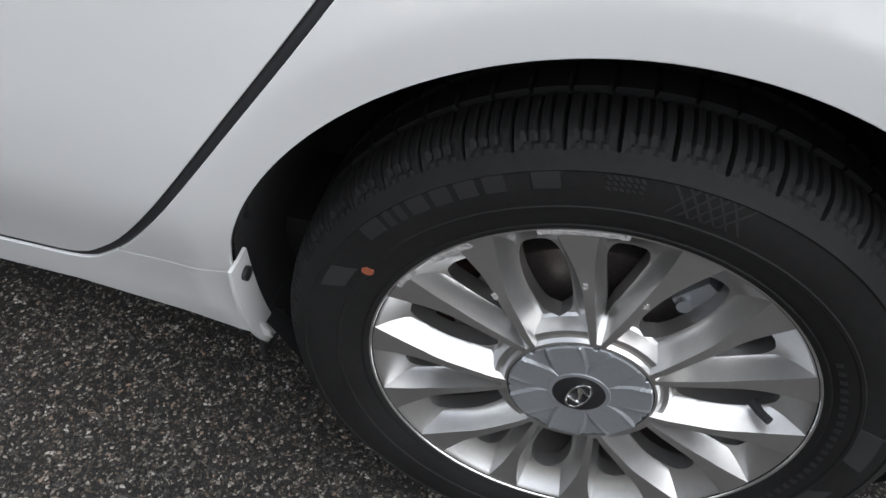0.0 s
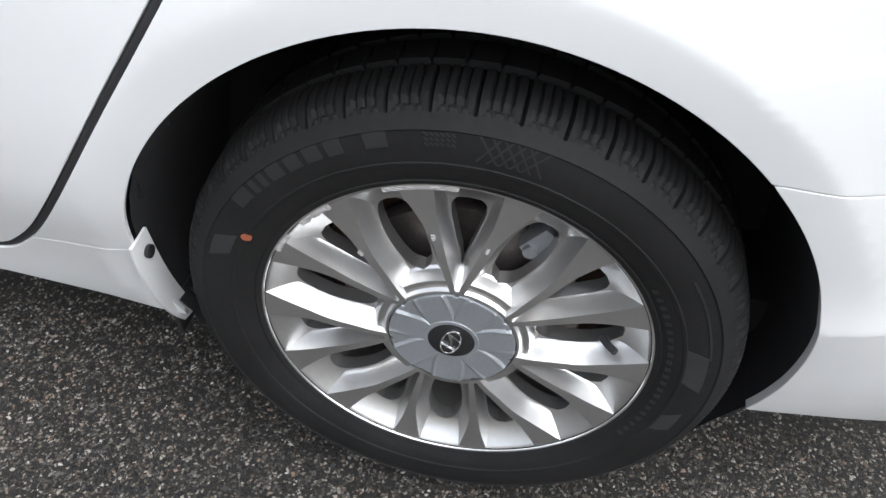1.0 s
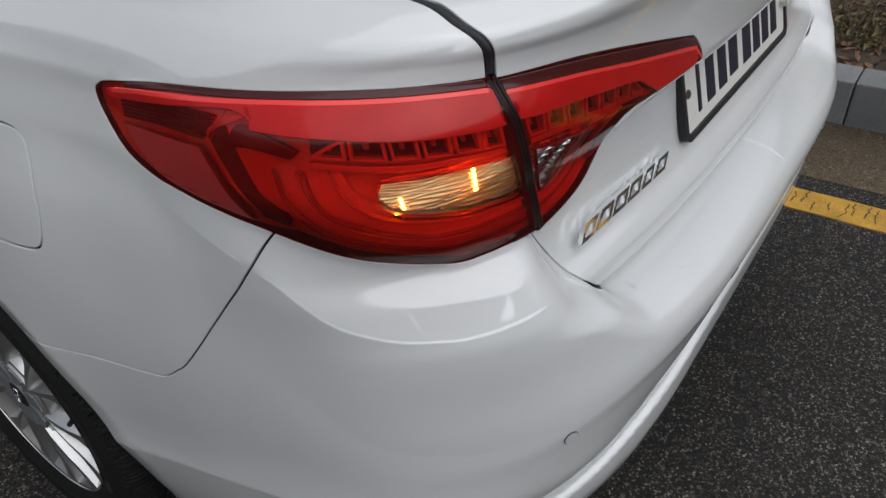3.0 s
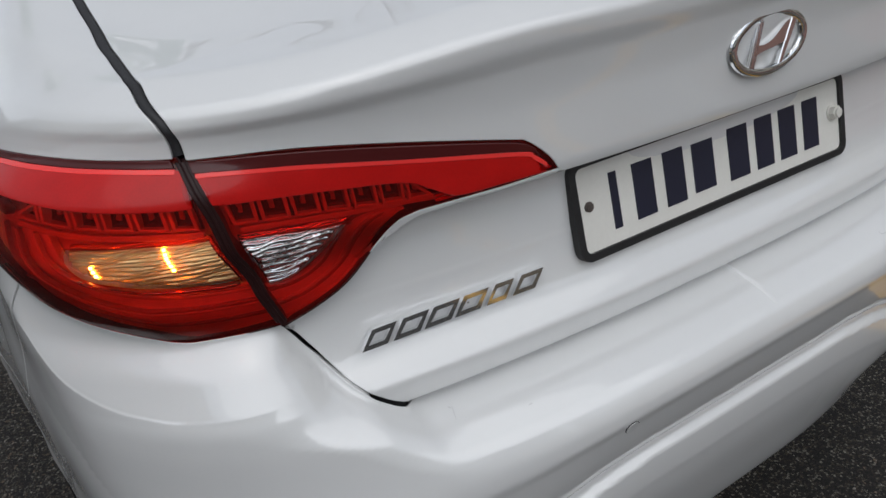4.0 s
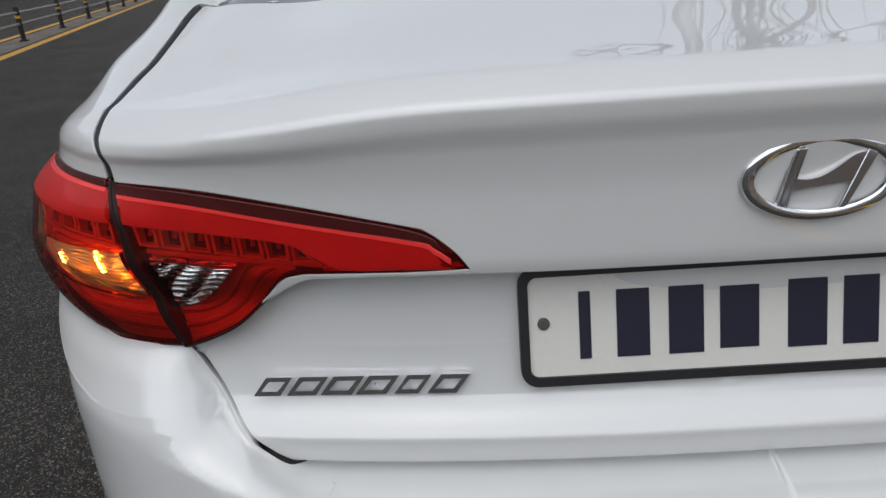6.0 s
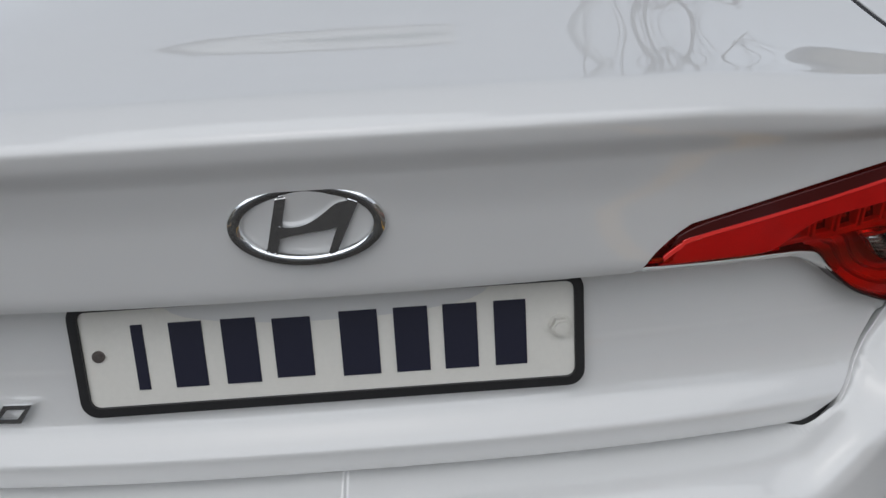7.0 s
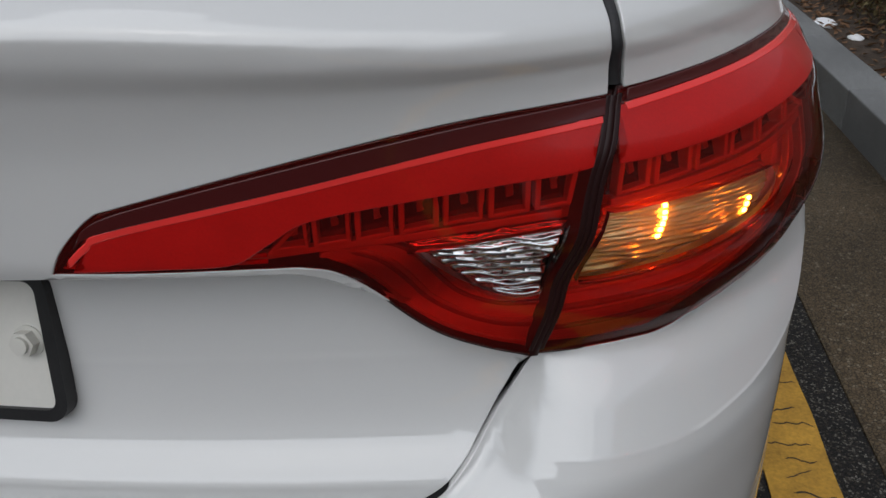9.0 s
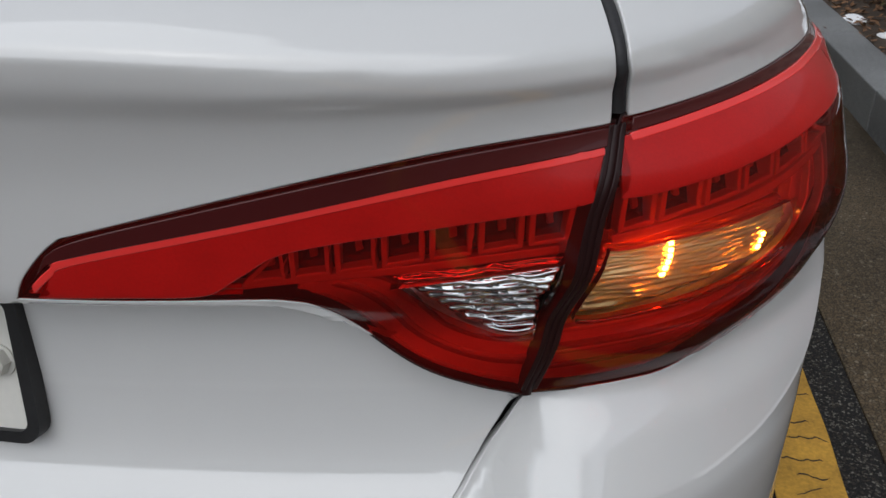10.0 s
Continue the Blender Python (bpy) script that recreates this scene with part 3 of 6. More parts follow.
def sheet(side):
    """The panels of one half of the body: a dict from panel name to flat points and triangles."""
    cols = np.concatenate([np.arange(0, .29, .0075), np.arange(.29, .40, .0038), np.arange(.40, .72, .0055), np.arange(.72, 1.0, .009), np.arange(1.0, 2.31, .02)])
    rows = np.concatenate([np.arange(.185, .44, .014), np.arange(.44, .54, .005), np.arange(.54, .572, .003), np.arange(.572, .652, .005), np.arange(.652, .71, .004), np.arange(.71, .728, .0018), np.arange(.728, .80, .004), np.arange(.80, .93, .0055), np.arange(.93, .965, .003), np.arange(.965, 1.05, .009), np.arange(1.05, 1.098, .005), np.arange(1.098, 1.15, .0022), np.arange(1.15, 1.17, .005), np.arange(1.17, 1.425, .012)])
    g = np.stack(np.meshgrid(cols, rows, indexing="ij"), -1).reshape(-1, 2)
    lines, gaps = [], []
    cuts = [(gap_of(side), .0011), (SEAM, .0017), (DOOR_GAP, .0072), (SILL_SEAM, .0012)]
    loops = [(FUEL, .0024)] if side < 0 else []
    flat = lambda q: np.array(q) * (STRETCH, 1)
    holes = [flat(LAMP_OUT), flat(LAMP_IN)]
    g = flat(g)
    ok = np.ones(len(g), bool)
    for q, w in cuts:
        q = flat(q)
        wd = np.where(q[:, 1] > 1.049, .0064, np.where((q[:, 1] > .866) & (q[:, 0] > .3), .0040, np.where((q[:, 1] > .727) & (q[:, 0] > .3), .0021, w))) if len(q) == len(TRUNK_GAP) else np.full(len(q), w)
        t = np.gradient(q, axis=0)
        nn = np.stack([t[:, 1], -t[:, 0]], 1) / np.maximum(np.linalg.norm(t, axis=1, keepdims=True), 1e-9)
        if len(q) == len(TRUNK_GAP):
            wd = np.where(q[:, 1] > 1.049, .0066 / across(q, nn), wd)
        a, b = q + nn * wd[:, None], q - nn * wd[:, None]
        loop = np.concatenate([a, b[::-1]])
        loop[:, 0] = np.maximum(loop[:, 0], 0)
        gaps.append(loop), lines.append((loop, True))
        ok &= distance(g, q) > w + .0035
    for q, w in loops:
        a, b = flat(grow(q, w)), flat(grow(q, -w))
        lines += [(a, True), (b, True)]
        gaps.append((a, b))
        ok &= distance(g, flat(q), True) > w + .003
    for h in holes:
        lines.append((h, True))
        ok &= distance(g, h, True) > .003
    w = flat(WINDOW)
    lines.append((w, True))
    ok &= distance(g, w, True) > .004
    # wheel opening: a circle in (y, z), mapped back to s
    ang = np.radians(np.arange(-34, 216, 2.0))
    yy, zz = ARCH[0] + ARCH[2] * np.cos(ang), np.maximum(ARCH[1] + ARCH[2] * np.sin(ang), .12)
    ys = np.linspace(.5, 1.0, 400)
    arch = []
    for y, z in zip(yy, zz):
        arch.append(np.interp(y, skin(ys, np.full(400, max(z, .185)))[1], ys) if y < Y1 else y - Y1 + 1)
    arch = np.stack([np.array(arch) * STRETCH, zz], 1)
    lines.append((arch, True))
    ok &= distance(g, arch, True) > .004
    # the line pressed round the wheel opening
    for first, last in ((38, 120), (126, 190)):
        ring = []
        for a in np.radians(np.arange(first, last, 1.5)):
            y, z = ARCH[0] + .428 * math.cos(a), ARCH[1] + .428 * math.sin(a)
            at_y = skin(ys, np.full(400, z))[1]
            ring.append((np.interp(y, at_y, ys) if y < at_y[-1] else y - Y1 + 1, z))
        ring = flat(ring)
        ring = ring[np.min([distance(ring, flat(q)) for q in (SEAM, DOOR_GAP, SILL_SEAM)], axis=0) > .012]
        lines.append((ring, False))
        ok &= distance(g, ring) > .0035
    # rows of points that follow the fold beside the lid
    low = flat(LID_LINE)
    run = np.concatenate([[0], np.cumsum(np.linalg.norm(np.diff(low, axis=0), axis=1))])
    low = np.stack([np.interp(np.arange(0, run[-1], .0045), run, low[:, k]) for k in (0, 1)], 1)
    t = np.gradient(low, axis=0)
    out = np.stack([t[:, 1], -t[:, 0]], 1) / np.maximum(np.linalg.norm(t, axis=1, keepdims=True), 1e-9)
    below = g[:, 1] < np.interp(g[:, 0], low[:, 0], low[:, 1])
    ok &= ~(below & (distance(g, low) < .026) & (g[:, 1] < .868))
    rows_out = np.concatenate([low + out * k for k in (.0030, .0050, .0075, .0105, .014, .018, .0225)])
    good = (rows_out[:, 0] > 0) & (rows_out[:, 1] < .862) & (distance(rows_out, low) > .0028)
    for h in holes:
        good &= distance(rows_out, h, True) > .003
    g, ok = np.concatenate([g, rows_out[good]]), np.concatenate([ok, np.ones(good.sum(), bool)])
    flare = flat(FLARE[1:-1])
    lines.append((flare, False))
    ok &= distance(g, flare) > .003
    # the crease under the lamp, with close rows beside it
    edge = flat(CREASE[8:-10])
    edge = edge[distance(edge, flat(SEAM)) > .012]
    for run in np.split(edge, np.nonzero(np.linalg.norm(np.diff(edge, axis=0), axis=1) > .02)[0] + 1):
        lines.append((run, False))
    ok &= distance(g, edge) > .009
    t = np.gradient(edge, axis=0)
    out = np.stack([t[:, 1], -t[:, 0]], 1) / np.maximum(np.linalg.norm(t, axis=1, keepdims=True), 1e-9)
    rows_out = np.concatenate([edge + out * k for k in (-.0065, -.0028, .0028, .0065)])
    good = (distance(rows_out, edge) > .0022) & (distance(rows_out, flat(SEAM)) > .006) & (distance(rows_out, holes[0], True) > .004) & (distance(rows_out, low) > .03)
    g, ok = np.concatenate([g, rows_out[good]]), np.concatenate([ok, np.ones(good.sum(), bool)])
    hem = flat([(0, .25), (.2, .25), (.4, .25), (.6, .25), (.77, .25), (1.0, .245), (1.2, .21), (1.41, .225), (1.53, .250), (1.67, .264), (2.31, .262)])
    lines.append((hem, False))
    ok &= distance(g, hem) > .003
    v, f = triangles(g[ok], lines)
    c = v[f].mean(1)
    keep = ~inside(c, arch) & (c[:, 1] > np.interp(c[:, 0], hem[:, 0], hem[:, 1]))
    for h in holes:
        keep &= ~inside(c, h)
    for q in gaps:
        keep &= ~inside(c, q) if not isinstance(q, tuple) else ~(inside(c, q[0]) & ~inside(c, q[1]))
    f, c = f[keep], c[keep]
    # walk over shared edges to find the separate panels
    boss = np.arange(len(f))
    e = np.sort(np.concatenate([f[:, [0, 1]], f[:, [1, 2]], f[:, [2, 0]]]), 1)
    owner = np.tile(np.arange(len(f)), 3)
    order = np.lexsort((e[:, 1], e[:, 0]))
    e, owner = e[order], owner[order]
    same = np.nonzero((e[1:] == e[:-1]).all(1))[0]
    pairs = np.stack([owner[same], owner[same + 1]], 1)

    def root(i):
        while boss[i] != i:
            boss[i] = boss[boss[i]]
            i = boss[i]
        return i

    for a, b in pairs:
        ra, rb = root(a), root(b)
        if ra != rb:
            boss[ra] = rb
    label = np.array([root(i) for i in range(len(f))])
    glass = inside(c, w)
    seeds = {"trunk_lid": (.1, 1.06), "quarter_panel": (.72, .90), "rear_bumper": (.3, .60), "fuel_flap": (.84, .87), "rear_door": (1.7, .8), "sill": (1.5, .30)}
    found = {}
    for name, seed in seeds.items():
        if name == "fuel_flap" and side > 0:
            continue
        k = np.argmin(np.hypot(*(c - flat([seed])[0]).T))
        mine = label == label[k]
        if name == "rear_door":
            found["side_window"] = (v, f[mine & glass])
            mine &= ~glass
        if name == "quarter_panel":
            back = inside(c, flat(REAR_GLASS))
            found["rear_window_base"] = (v, f[mine & back])
            mine &= ~back
        found[name] = (v, f[mine])
    return found


halves = {-1: sheet(-1), 1: sheet(1)}
car = tagged(new("car"), "white four-door saloon with red tail lamps, parked at a kerb", "car")


def panel(name, sides, mat, off=0.0, wall=0.006, label=""):
    verts, faces, norms, k = [], [], [], 0
    for side in sides:
        p, f, n = shell(*halves[side][name], side, off, wall)
        verts.append(p), norms.append(n)
        faces += [tuple(i + k for i in q) for q in f]
        k += len(p)
    return part(name, mesh_of(name, np.concatenate(verts), faces, mat, np.concatenate(norms)), mat, car, label)


trunk = panel("trunk_lid", (-1, 1), PAINT, label="white trunk lid with a lip and a hollow for the plate")
bumper = panel("rear_bumper", (-1, 1), PAINT, wall=.012, label="white rear bumper with faint scratches")
for side in (-1, 1):
    panel("quarter_panel", (side,), PAINT)
    panel("rear_door", (side,), PAINT, label="closed white rear door")
    panel("side_window", (side,), GLASS_DARK, off=-0.004)
    panel("sill", (side,), PAINT)
panel("rear_window_base", (-1, 1), GLASS_DARK, off=-0.003, label="dark lower edge of the rear window")
panel("fuel_flap", (-1,), PAINT, off=-0.0006, label="closed white fuel flap")


# black backing added behind the panels, in place of the shade inside the gaps
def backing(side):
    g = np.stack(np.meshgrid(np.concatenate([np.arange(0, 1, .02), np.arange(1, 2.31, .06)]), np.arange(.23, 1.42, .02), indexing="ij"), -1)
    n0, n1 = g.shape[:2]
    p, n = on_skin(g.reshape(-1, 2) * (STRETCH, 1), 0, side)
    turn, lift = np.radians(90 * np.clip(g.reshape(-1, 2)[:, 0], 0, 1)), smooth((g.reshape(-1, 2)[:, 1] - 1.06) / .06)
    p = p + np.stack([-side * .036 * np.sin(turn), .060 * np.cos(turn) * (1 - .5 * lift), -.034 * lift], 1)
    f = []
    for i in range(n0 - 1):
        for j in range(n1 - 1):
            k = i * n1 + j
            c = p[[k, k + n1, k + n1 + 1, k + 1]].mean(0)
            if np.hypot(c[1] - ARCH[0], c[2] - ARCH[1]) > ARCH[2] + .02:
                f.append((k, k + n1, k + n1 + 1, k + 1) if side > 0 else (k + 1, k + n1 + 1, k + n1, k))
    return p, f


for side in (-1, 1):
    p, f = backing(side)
    part("gap_backing", mesh_of("gap_backing", p, f, BLACK), BLACK, car)


def ribbon(name, line, width, off, mat, side, label="", crown=0.003, plain=False, even=False):
    """A rubber strip along a line of (s, v)."""
    q = np.array(line) * (STRETCH, 1)
    t = np.gradient(q, axis=0)
    nn = np.stack([t[:, 1], -t[:, 0]], 1) / np.maximum(np.linalg.norm(t, axis=1, keepdims=True), 1e-9)
    wide = (width / across(q, nn) if even else np.full(len(q), width))[:, None]
    rows = []
    for k, h in ((-1, -.006), (-.8, 0), (0, crown), (.8, 0), (1, -.006)):
        at = q + nn * k * wide
        at[:, 0] = np.maximum(at[:, 0], 0)
        rows.append(on_skin(at, off + h, side, plain)[0])
    n = len(q)
    faces = [(r * n + i, r * n + i + 1, (r + 1) * n + i + 1, (r + 1) * n + i) for r in range(4) for i in range(n - 1)]
    return part(name, mesh_of(name, np.concatenate(rows), faces, mat), mat, car, label)


for side in (-1, 1):
    top = gap_of(side)
    top = top[(top[:, 1] > 1.052) & (np.arange(len(top)) < len(top) - 42) & (top[:, 0] > .3)]
    ribbon("trunk_seal", top, .0058, -.0022, RUBBER, side, "black rubber seal in the trunk gap", even=True)
    ribbon("lamp_joint", JOINT[1:-1], .0026, -.0004, GASKET, side, crown=.0004, plain=True)
    low = DOOR_GAP[DOOR_GAP[:, 0] < 2.29]
    ribbon("door_seal", low, .0080, -.004, RUBBER, side, "black rubber door seal")


# ---- tail lamps ----
def between(top, bottom):
    """A closed outline from an upper and a lower run."""
    return np.concatenate([curve_through(top, 6) if len(top) > 2 else np.array(top), (curve_through(bottom, 6) if len(bottom) > 2 else np.array(bottom))[::-1]])


def strip(line, thick):
    """A narrow band along a run, thick metres high."""
    c = curve_through(line, 8) if len(line) > 2 else np.array(line, float)
    return np.concatenate([c + (0, thick / 2), (c - (0, thick / 2))[::-1]])


def bulge(outline, low, high, reach):
    o = np.array(outline) * (STRETCH, 1)
    return lambda flat: low + (high - low) * smooth(distance(flat, o, True) / reach)


CLEAR = chain([(.3415, .9665), (.3938, .9745)], [(.3938, .9745), (.3920, .9470), (.3905, .9170)], [(.3905, .9170), (.384, .9162), (.3757, .9200), (.3600, .9365), (.3415, .9665)])
AMBER = chain([(.4062, .9790), (.4355, .9820), (.4735, .9822)], [(.4735, .9822), (.4765, .9690), (.4720, .9520), (.4640, .9440)], [(.4640, .9440), (.4400, .9340), (.4012, .9262)], [(.4012, .9262), (.4030, .9530), (.4062, .9790)])


def flutes(deep, high, wide, lean, rise, cross=.3):
    """Rows of long rounded flutes with a wavering edge, as pressed into a reflector."""
    def off(flat):
        waver = .18 * np.sin(flat[:, 0] / wide * 5.1 + flat[:, 1] / high * .9)
        a, b = (flat[:, 1] + lean * flat[:, 0]) / high + waver, (flat[:, 0] - .35 * flat[:, 1]) / wide
        return deep + rise * np.abs(np.sin(math.pi * a)) + cross * rise * np.sin(math.tau * (b + .37 * np.floor(a)))
    return off


def inclined(lower, front, slope):
    """A face that leans back from its lower edge, so that it looks up at the sky."""
    c = curve_through(lower, 8) * (STRETCH, 1)
    c = c[np.argsort(c[:, 0])]
    return lambda flat: front - slope * (flat[:, 1] - np.interp(flat[:, 0], c[:, 0], c[:, 1]))


def led_row(lamp, side, lower, upper, first):
    """A row of lamp cells: a dark tray with, for each cell, a thin bright contour, a dark hollow and a small tilted diode."""
    lo, up = curve_through(lower, 10), curve_through(upper, 10)
    tray = np.concatenate([lo - (0, .0022), (up + (0, .0022))[::-1]])
    patch("led_tray", tray, -.0165, LAMP_BLACK, lamp, side, .006, wall=.004)
    count = len(lower) - 1
    for k in range(count):
        i, j = k * 10, (k + 1) * 10
        gap = .0011
        quad = np.array([lo[i] + (gap, 0), lo[j] - (gap, 0), up[j] - (gap, 0), up[i] + (gap, 0)])
        if k == first:
            quad[3 if k == 0 else 2] = quad[0 if k == 0 else 1] + (quad[2 if k == 0 else 3] - quad[0 if k == 0 else 1]) * .22
        fine = np.concatenate([np.linspace(p, q, 6, endpoint=False) for p, q in zip(quad, np.roll(quad, -1, 0))])
        rim = grow(fine, -.0013)
        patch("led_frame", fine, -.0030, LAMP_CONTOUR, lamp, side, .004, [rim], .011)
        mid = quad.mean(0)
        patch("led_cup", mid + (fine - mid) * .84, lambda q: -.0135 - .25 * (q[:, 1] - mid[1]), LAMP_BLACK, lamp, side, .004, wall=.003)
        patch("diode", mid + (.0006, .0022) + (fine - mid) * (.13, .30), lambda q: -.0105 - .5 * (q[:, 1] - mid[1]), LAMP_DIM, lamp, side, .003, wall=.004)


def tail_lamps(side):
    # the lamp on the trunk lid
    cover = bulge(LAMP_IN, -.0006, .0035, .012)
    lamp = patch("trunk_lamp", grow(LAMP_IN, -.0005), -.027, LAMP_BASE, car, side, .008, wall=.004, label="red tail lamp on the trunk lid with a clear reversing light")
    patch("gasket", LAMP_IN, -.0015, GASKET, lamp, side, .006, [grow(LAMP_IN, -.0015)], .026)
    patch("lens", grow(LAMP_IN, -.0018), cover, LENS_RED, lamp, side, .006, [CLEAR], .006, label="glossy red plastic lens")
    patch("clear_lens", CLEAR, lambda q: cover(q) - .0002, LENS_CLEAR, lamp, side, .006, wall=0)
    low = [(0.2185, 0.9635), (0.2500, 0.9650), (0.2800, 0.9660), (0.2960, 0.9802), (0.3108, 0.9937), (0.3437, 1.0017), (0.3706, 1.0062), (0.4025, 1.0102)]
    patch("light_guide", between([(.2290, .983), (.2390, .9915), (.309, 1.0130), (.3632, 1.0285), (.4070, 1.0350)], low), lambda q: cover(q) + .0004, LAMP_GUIDE, lamp, side, .005, wall=.003, label="bright ribbed light guide")
    patch("dark_band", between([(.2280, .9935), (.2450, 1.0050), (.3107, 1.0272), (.3635, 1.0412), (.4095, 1.0460)], [(.2230, .983), (.2380, .9950), (.309, 1.0165), (.3632, 1.0318), (.4080, 1.0378)]), lambda q: cover(q) + .0013, LAMP_SMOKE, lamp, side, .005, wall=.008, label="smoked upper edge band")
    # highlight along the upper lens edge, laid on as a brighter red strip
    patch("edge_highlight", strip([(.2195, .972), (.2285, .9835), (.2400, .9925), (.309, 1.0142), (.3632, 1.0294), (.4070, 1.0356)], .0036), lambda q: cover(q) + .0008, LENS_LINE, lamp, side, .004, wall=.002)
    for lift in (0, .0060):
        patch("bottom_line", strip([(.2130 + lift / 3, .9622 + lift * .6), (.250, .9610 + lift), (.293, .9618 + lift)], .0014), -.0040, LENS_LINE, lamp, side, .004, wall=.002)
    led_row(lamp, side, [(0.2935, 0.9702), (0.3100, 0.9727), (0.3245, 0.9747), (0.3390, 0.9777), (0.3535, 0.9807), (0.3680, 0.9827), (0.3825, 0.9852), (0.3955, 0.9872)],
            [(0.2995, 0.9770), (0.3105, 0.9950), (0.3255, 0.9985), (0.3400, 1.0015), (0.3545, 1.0035), (0.3690, 1.0060), (0.3835, 1.0080), (0.3985, 1.0100)], 0)
    patch("lower_edge", strip([(.2860, .9625), (.3083, .9680), (.3407, .9725), (.3920, .9800)], .0036), -.0065, LAMP_CONTOUR, lamp, side, .004, wall=.006)
    patch("reflector", CLEAR, flutes(-.0115, .0062, .0230, .04, .0032), FACET_CLEAR, lamp, side, .0011, wall=.004, relief=True, label="fluted silver reversing light reflector")
    a, b = np.array([(.3130, .9600), (.3400, .9600), (.3580, .9310), (.3750, .9125), (.3930, .9090)]), np.array([(.3108, .9555), (.3228, .9455), (.3518, .9008), (.3738, .8797), (.3908, .8685)])
    patch("light_bar", between([tuple(q) for q in a], [tuple(q) for q in b]), inclined([tuple(q) for q in b], -.0085, .35), LAMP_MID, lamp, side, .006, wall=.008)
    for h, mat in ((.06, LAMP_CONTOUR), (.38, LAMP_DIM), (.46, LAMP_CONTOUR), (.80, LAMP_DIM)):
        patch("light_bar_rib", strip([tuple(q) for q in b + (a - b) * h], .0016), lambda q: -.0078 - .012 * h, mat, lamp, side, .004, wall=.005)
    patch("inner_edge", np.concatenate([JOINT[2:-1] - (.0016, 0), (JOINT[2:-1] - (.0026, 0))[::-1]]), lambda q: cover(q) + .0010, GASKET, lamp, side, .004, wall=.002)
    # the lamp on the corner
    cover = bulge(LAMP_OUT, -.0006, .0045, .018)
    near_side = lambda q: smooth((q[:, 0] / STRETCH - .505) / .04)
    lamp = patch("corner_lamp", grow(LAMP_OUT, -.0005), lambda q: -.027 + .020 * near_side(q), LAMP_BASE, car, side, .008, wall=.004, label="red corner tail lamp with a glowing amber indicator")
    patch("gasket", LAMP_OUT, -.0015, GASKET, lamp, side, .006, [grow(LAMP_OUT, -.0018)], .02)
    patch("lens", grow(LAMP_OUT, -.0012), cover, LENS_RED, lamp, side, .006, [AMBER], .006, label="glossy red plastic lens")
    patch("clear_lens", AMBER, lambda q: cover(q) - .0002, LENS_CLEAR, lamp, side, .006, wall=0)
    low = [(0.4100, 1.0102), (0.4300, 1.0132), (0.4500, 1.0152), (0.4700, 1.0177), (0.4900, 1.0207), (0.5100, 1.0227), (0.5300, 1.0237)]
    patch("light_guide", between([(.4140, 1.0405), (.45, 1.0435), (.50, 1.0450), (.5330, 1.0415)], low), lambda q: cover(q) + .0004, LAMP_GUIDE, lamp, side, .005, wall=.003, label="bright ribbed light guide")
    patch("dark_band", between([(.4185, 1.0490), (.45, 1.0515), (.50, 1.0520), (.573, 1.0465), (.62, 1.0355)], [(.4170, 1.0435), (.45, 1.0462), (.50, 1.0470), (.573, 1.0425), (.62, 1.0325)]), lambda q: cover(q) + .0013, LAMP_SMOKE, lamp, side, .005, wall=.006)
    # the same painted highlight along the corner lens
    patch("edge_highlight", strip([(.4165, 1.0400), (.45, 1.0430), (.50, 1.0440), (.541, 1.0415), (.60, 1.0335), (.634, 1.0255)], .0030), lambda q: cover(q) + .0008, LENS_LINE, lamp, side, .004, wall=.002)
    patch("silver_rim", strip([(.4030, .9255), (.4400, .9330), (.4640, .9430), (.4715, .9505)], .0013), lambda q: cover(q) - .0006, CHROME, lamp, side, .003, wall=.002)
    patch("inner_edge", np.concatenate([JOINT[2:-1] + (.0016, 0), (JOINT[2:-1] + (.0025, 0))[::-1]]), lambda q: cover(q) + .0010, GASKET, lamp, side, .004, wall=.002)
    patch("side_band", between([(.5300, 1.0425), (.573, 1.0400), (.61, 1.0330), (.640, 1.0250)], [(.5300, 1.0300), (.5450, 1.0365), (.60, 1.0260), (.636, 1.0190)]), lambda q: cover(q) + .0003, LAMP_GUIDE, lamp, side, .005, wall=.003)
    led_row(lamp, side, [(0.4085, 0.9877), (0.4213, 0.9912), (0.4367, 0.9942), (0.4523, 0.9967), (0.4675, 0.9987), (0.4865, 1.0022), (0.5060, 1.0052)],
            [(0.4105, 1.0105), (0.4228, 1.0130), (0.4380, 1.0150), (0.4536, 1.0170), (0.4688, 1.0190), (0.4868, 1.0215), (0.5050, 1.0220)], 5)
    patch("lower_edge", strip([(.4085, .9825), (.4355, .9870), (.4600, .9895), (.4800, .9930), (.5050, .9985)], .0038), -.0060, LAMP_CONTOUR, lamp, side, .004, wall=.006)
    patch("reflector", AMBER, flutes(-.0110, .0046, .0400, .03, .0030, .22), FACET_GLOW, lamp, side, .0011, wall=.004, relief=True, label="ribbed silver indicator reflector with the amber glow in its colour")
    for s0, count in ((.4275, 6), (.4660, 3)):
        for k in range(count):
            v0 = .9480 + .0050 * k
            patch("bulb", [(s0 - .0004, v0), (s0 + .0004, v0), (s0 + .0004, v0 + .0015), (s0 - .0004, v0 + .0015)], -.0068, AMBER_LED, lamp, side, .01, wall=.002)
    a, b = np.array([(.3985, .9190), (.4380, .9260), (.4680, .9360), (.4820, .9500), (.4880, .9700), (.4930, .9900)]), np.array([(.3946, .8702), (.4300, .8662), (.4550, .8680), (.4960, .8905), (.5270, .9150), (.5360, .9900)])
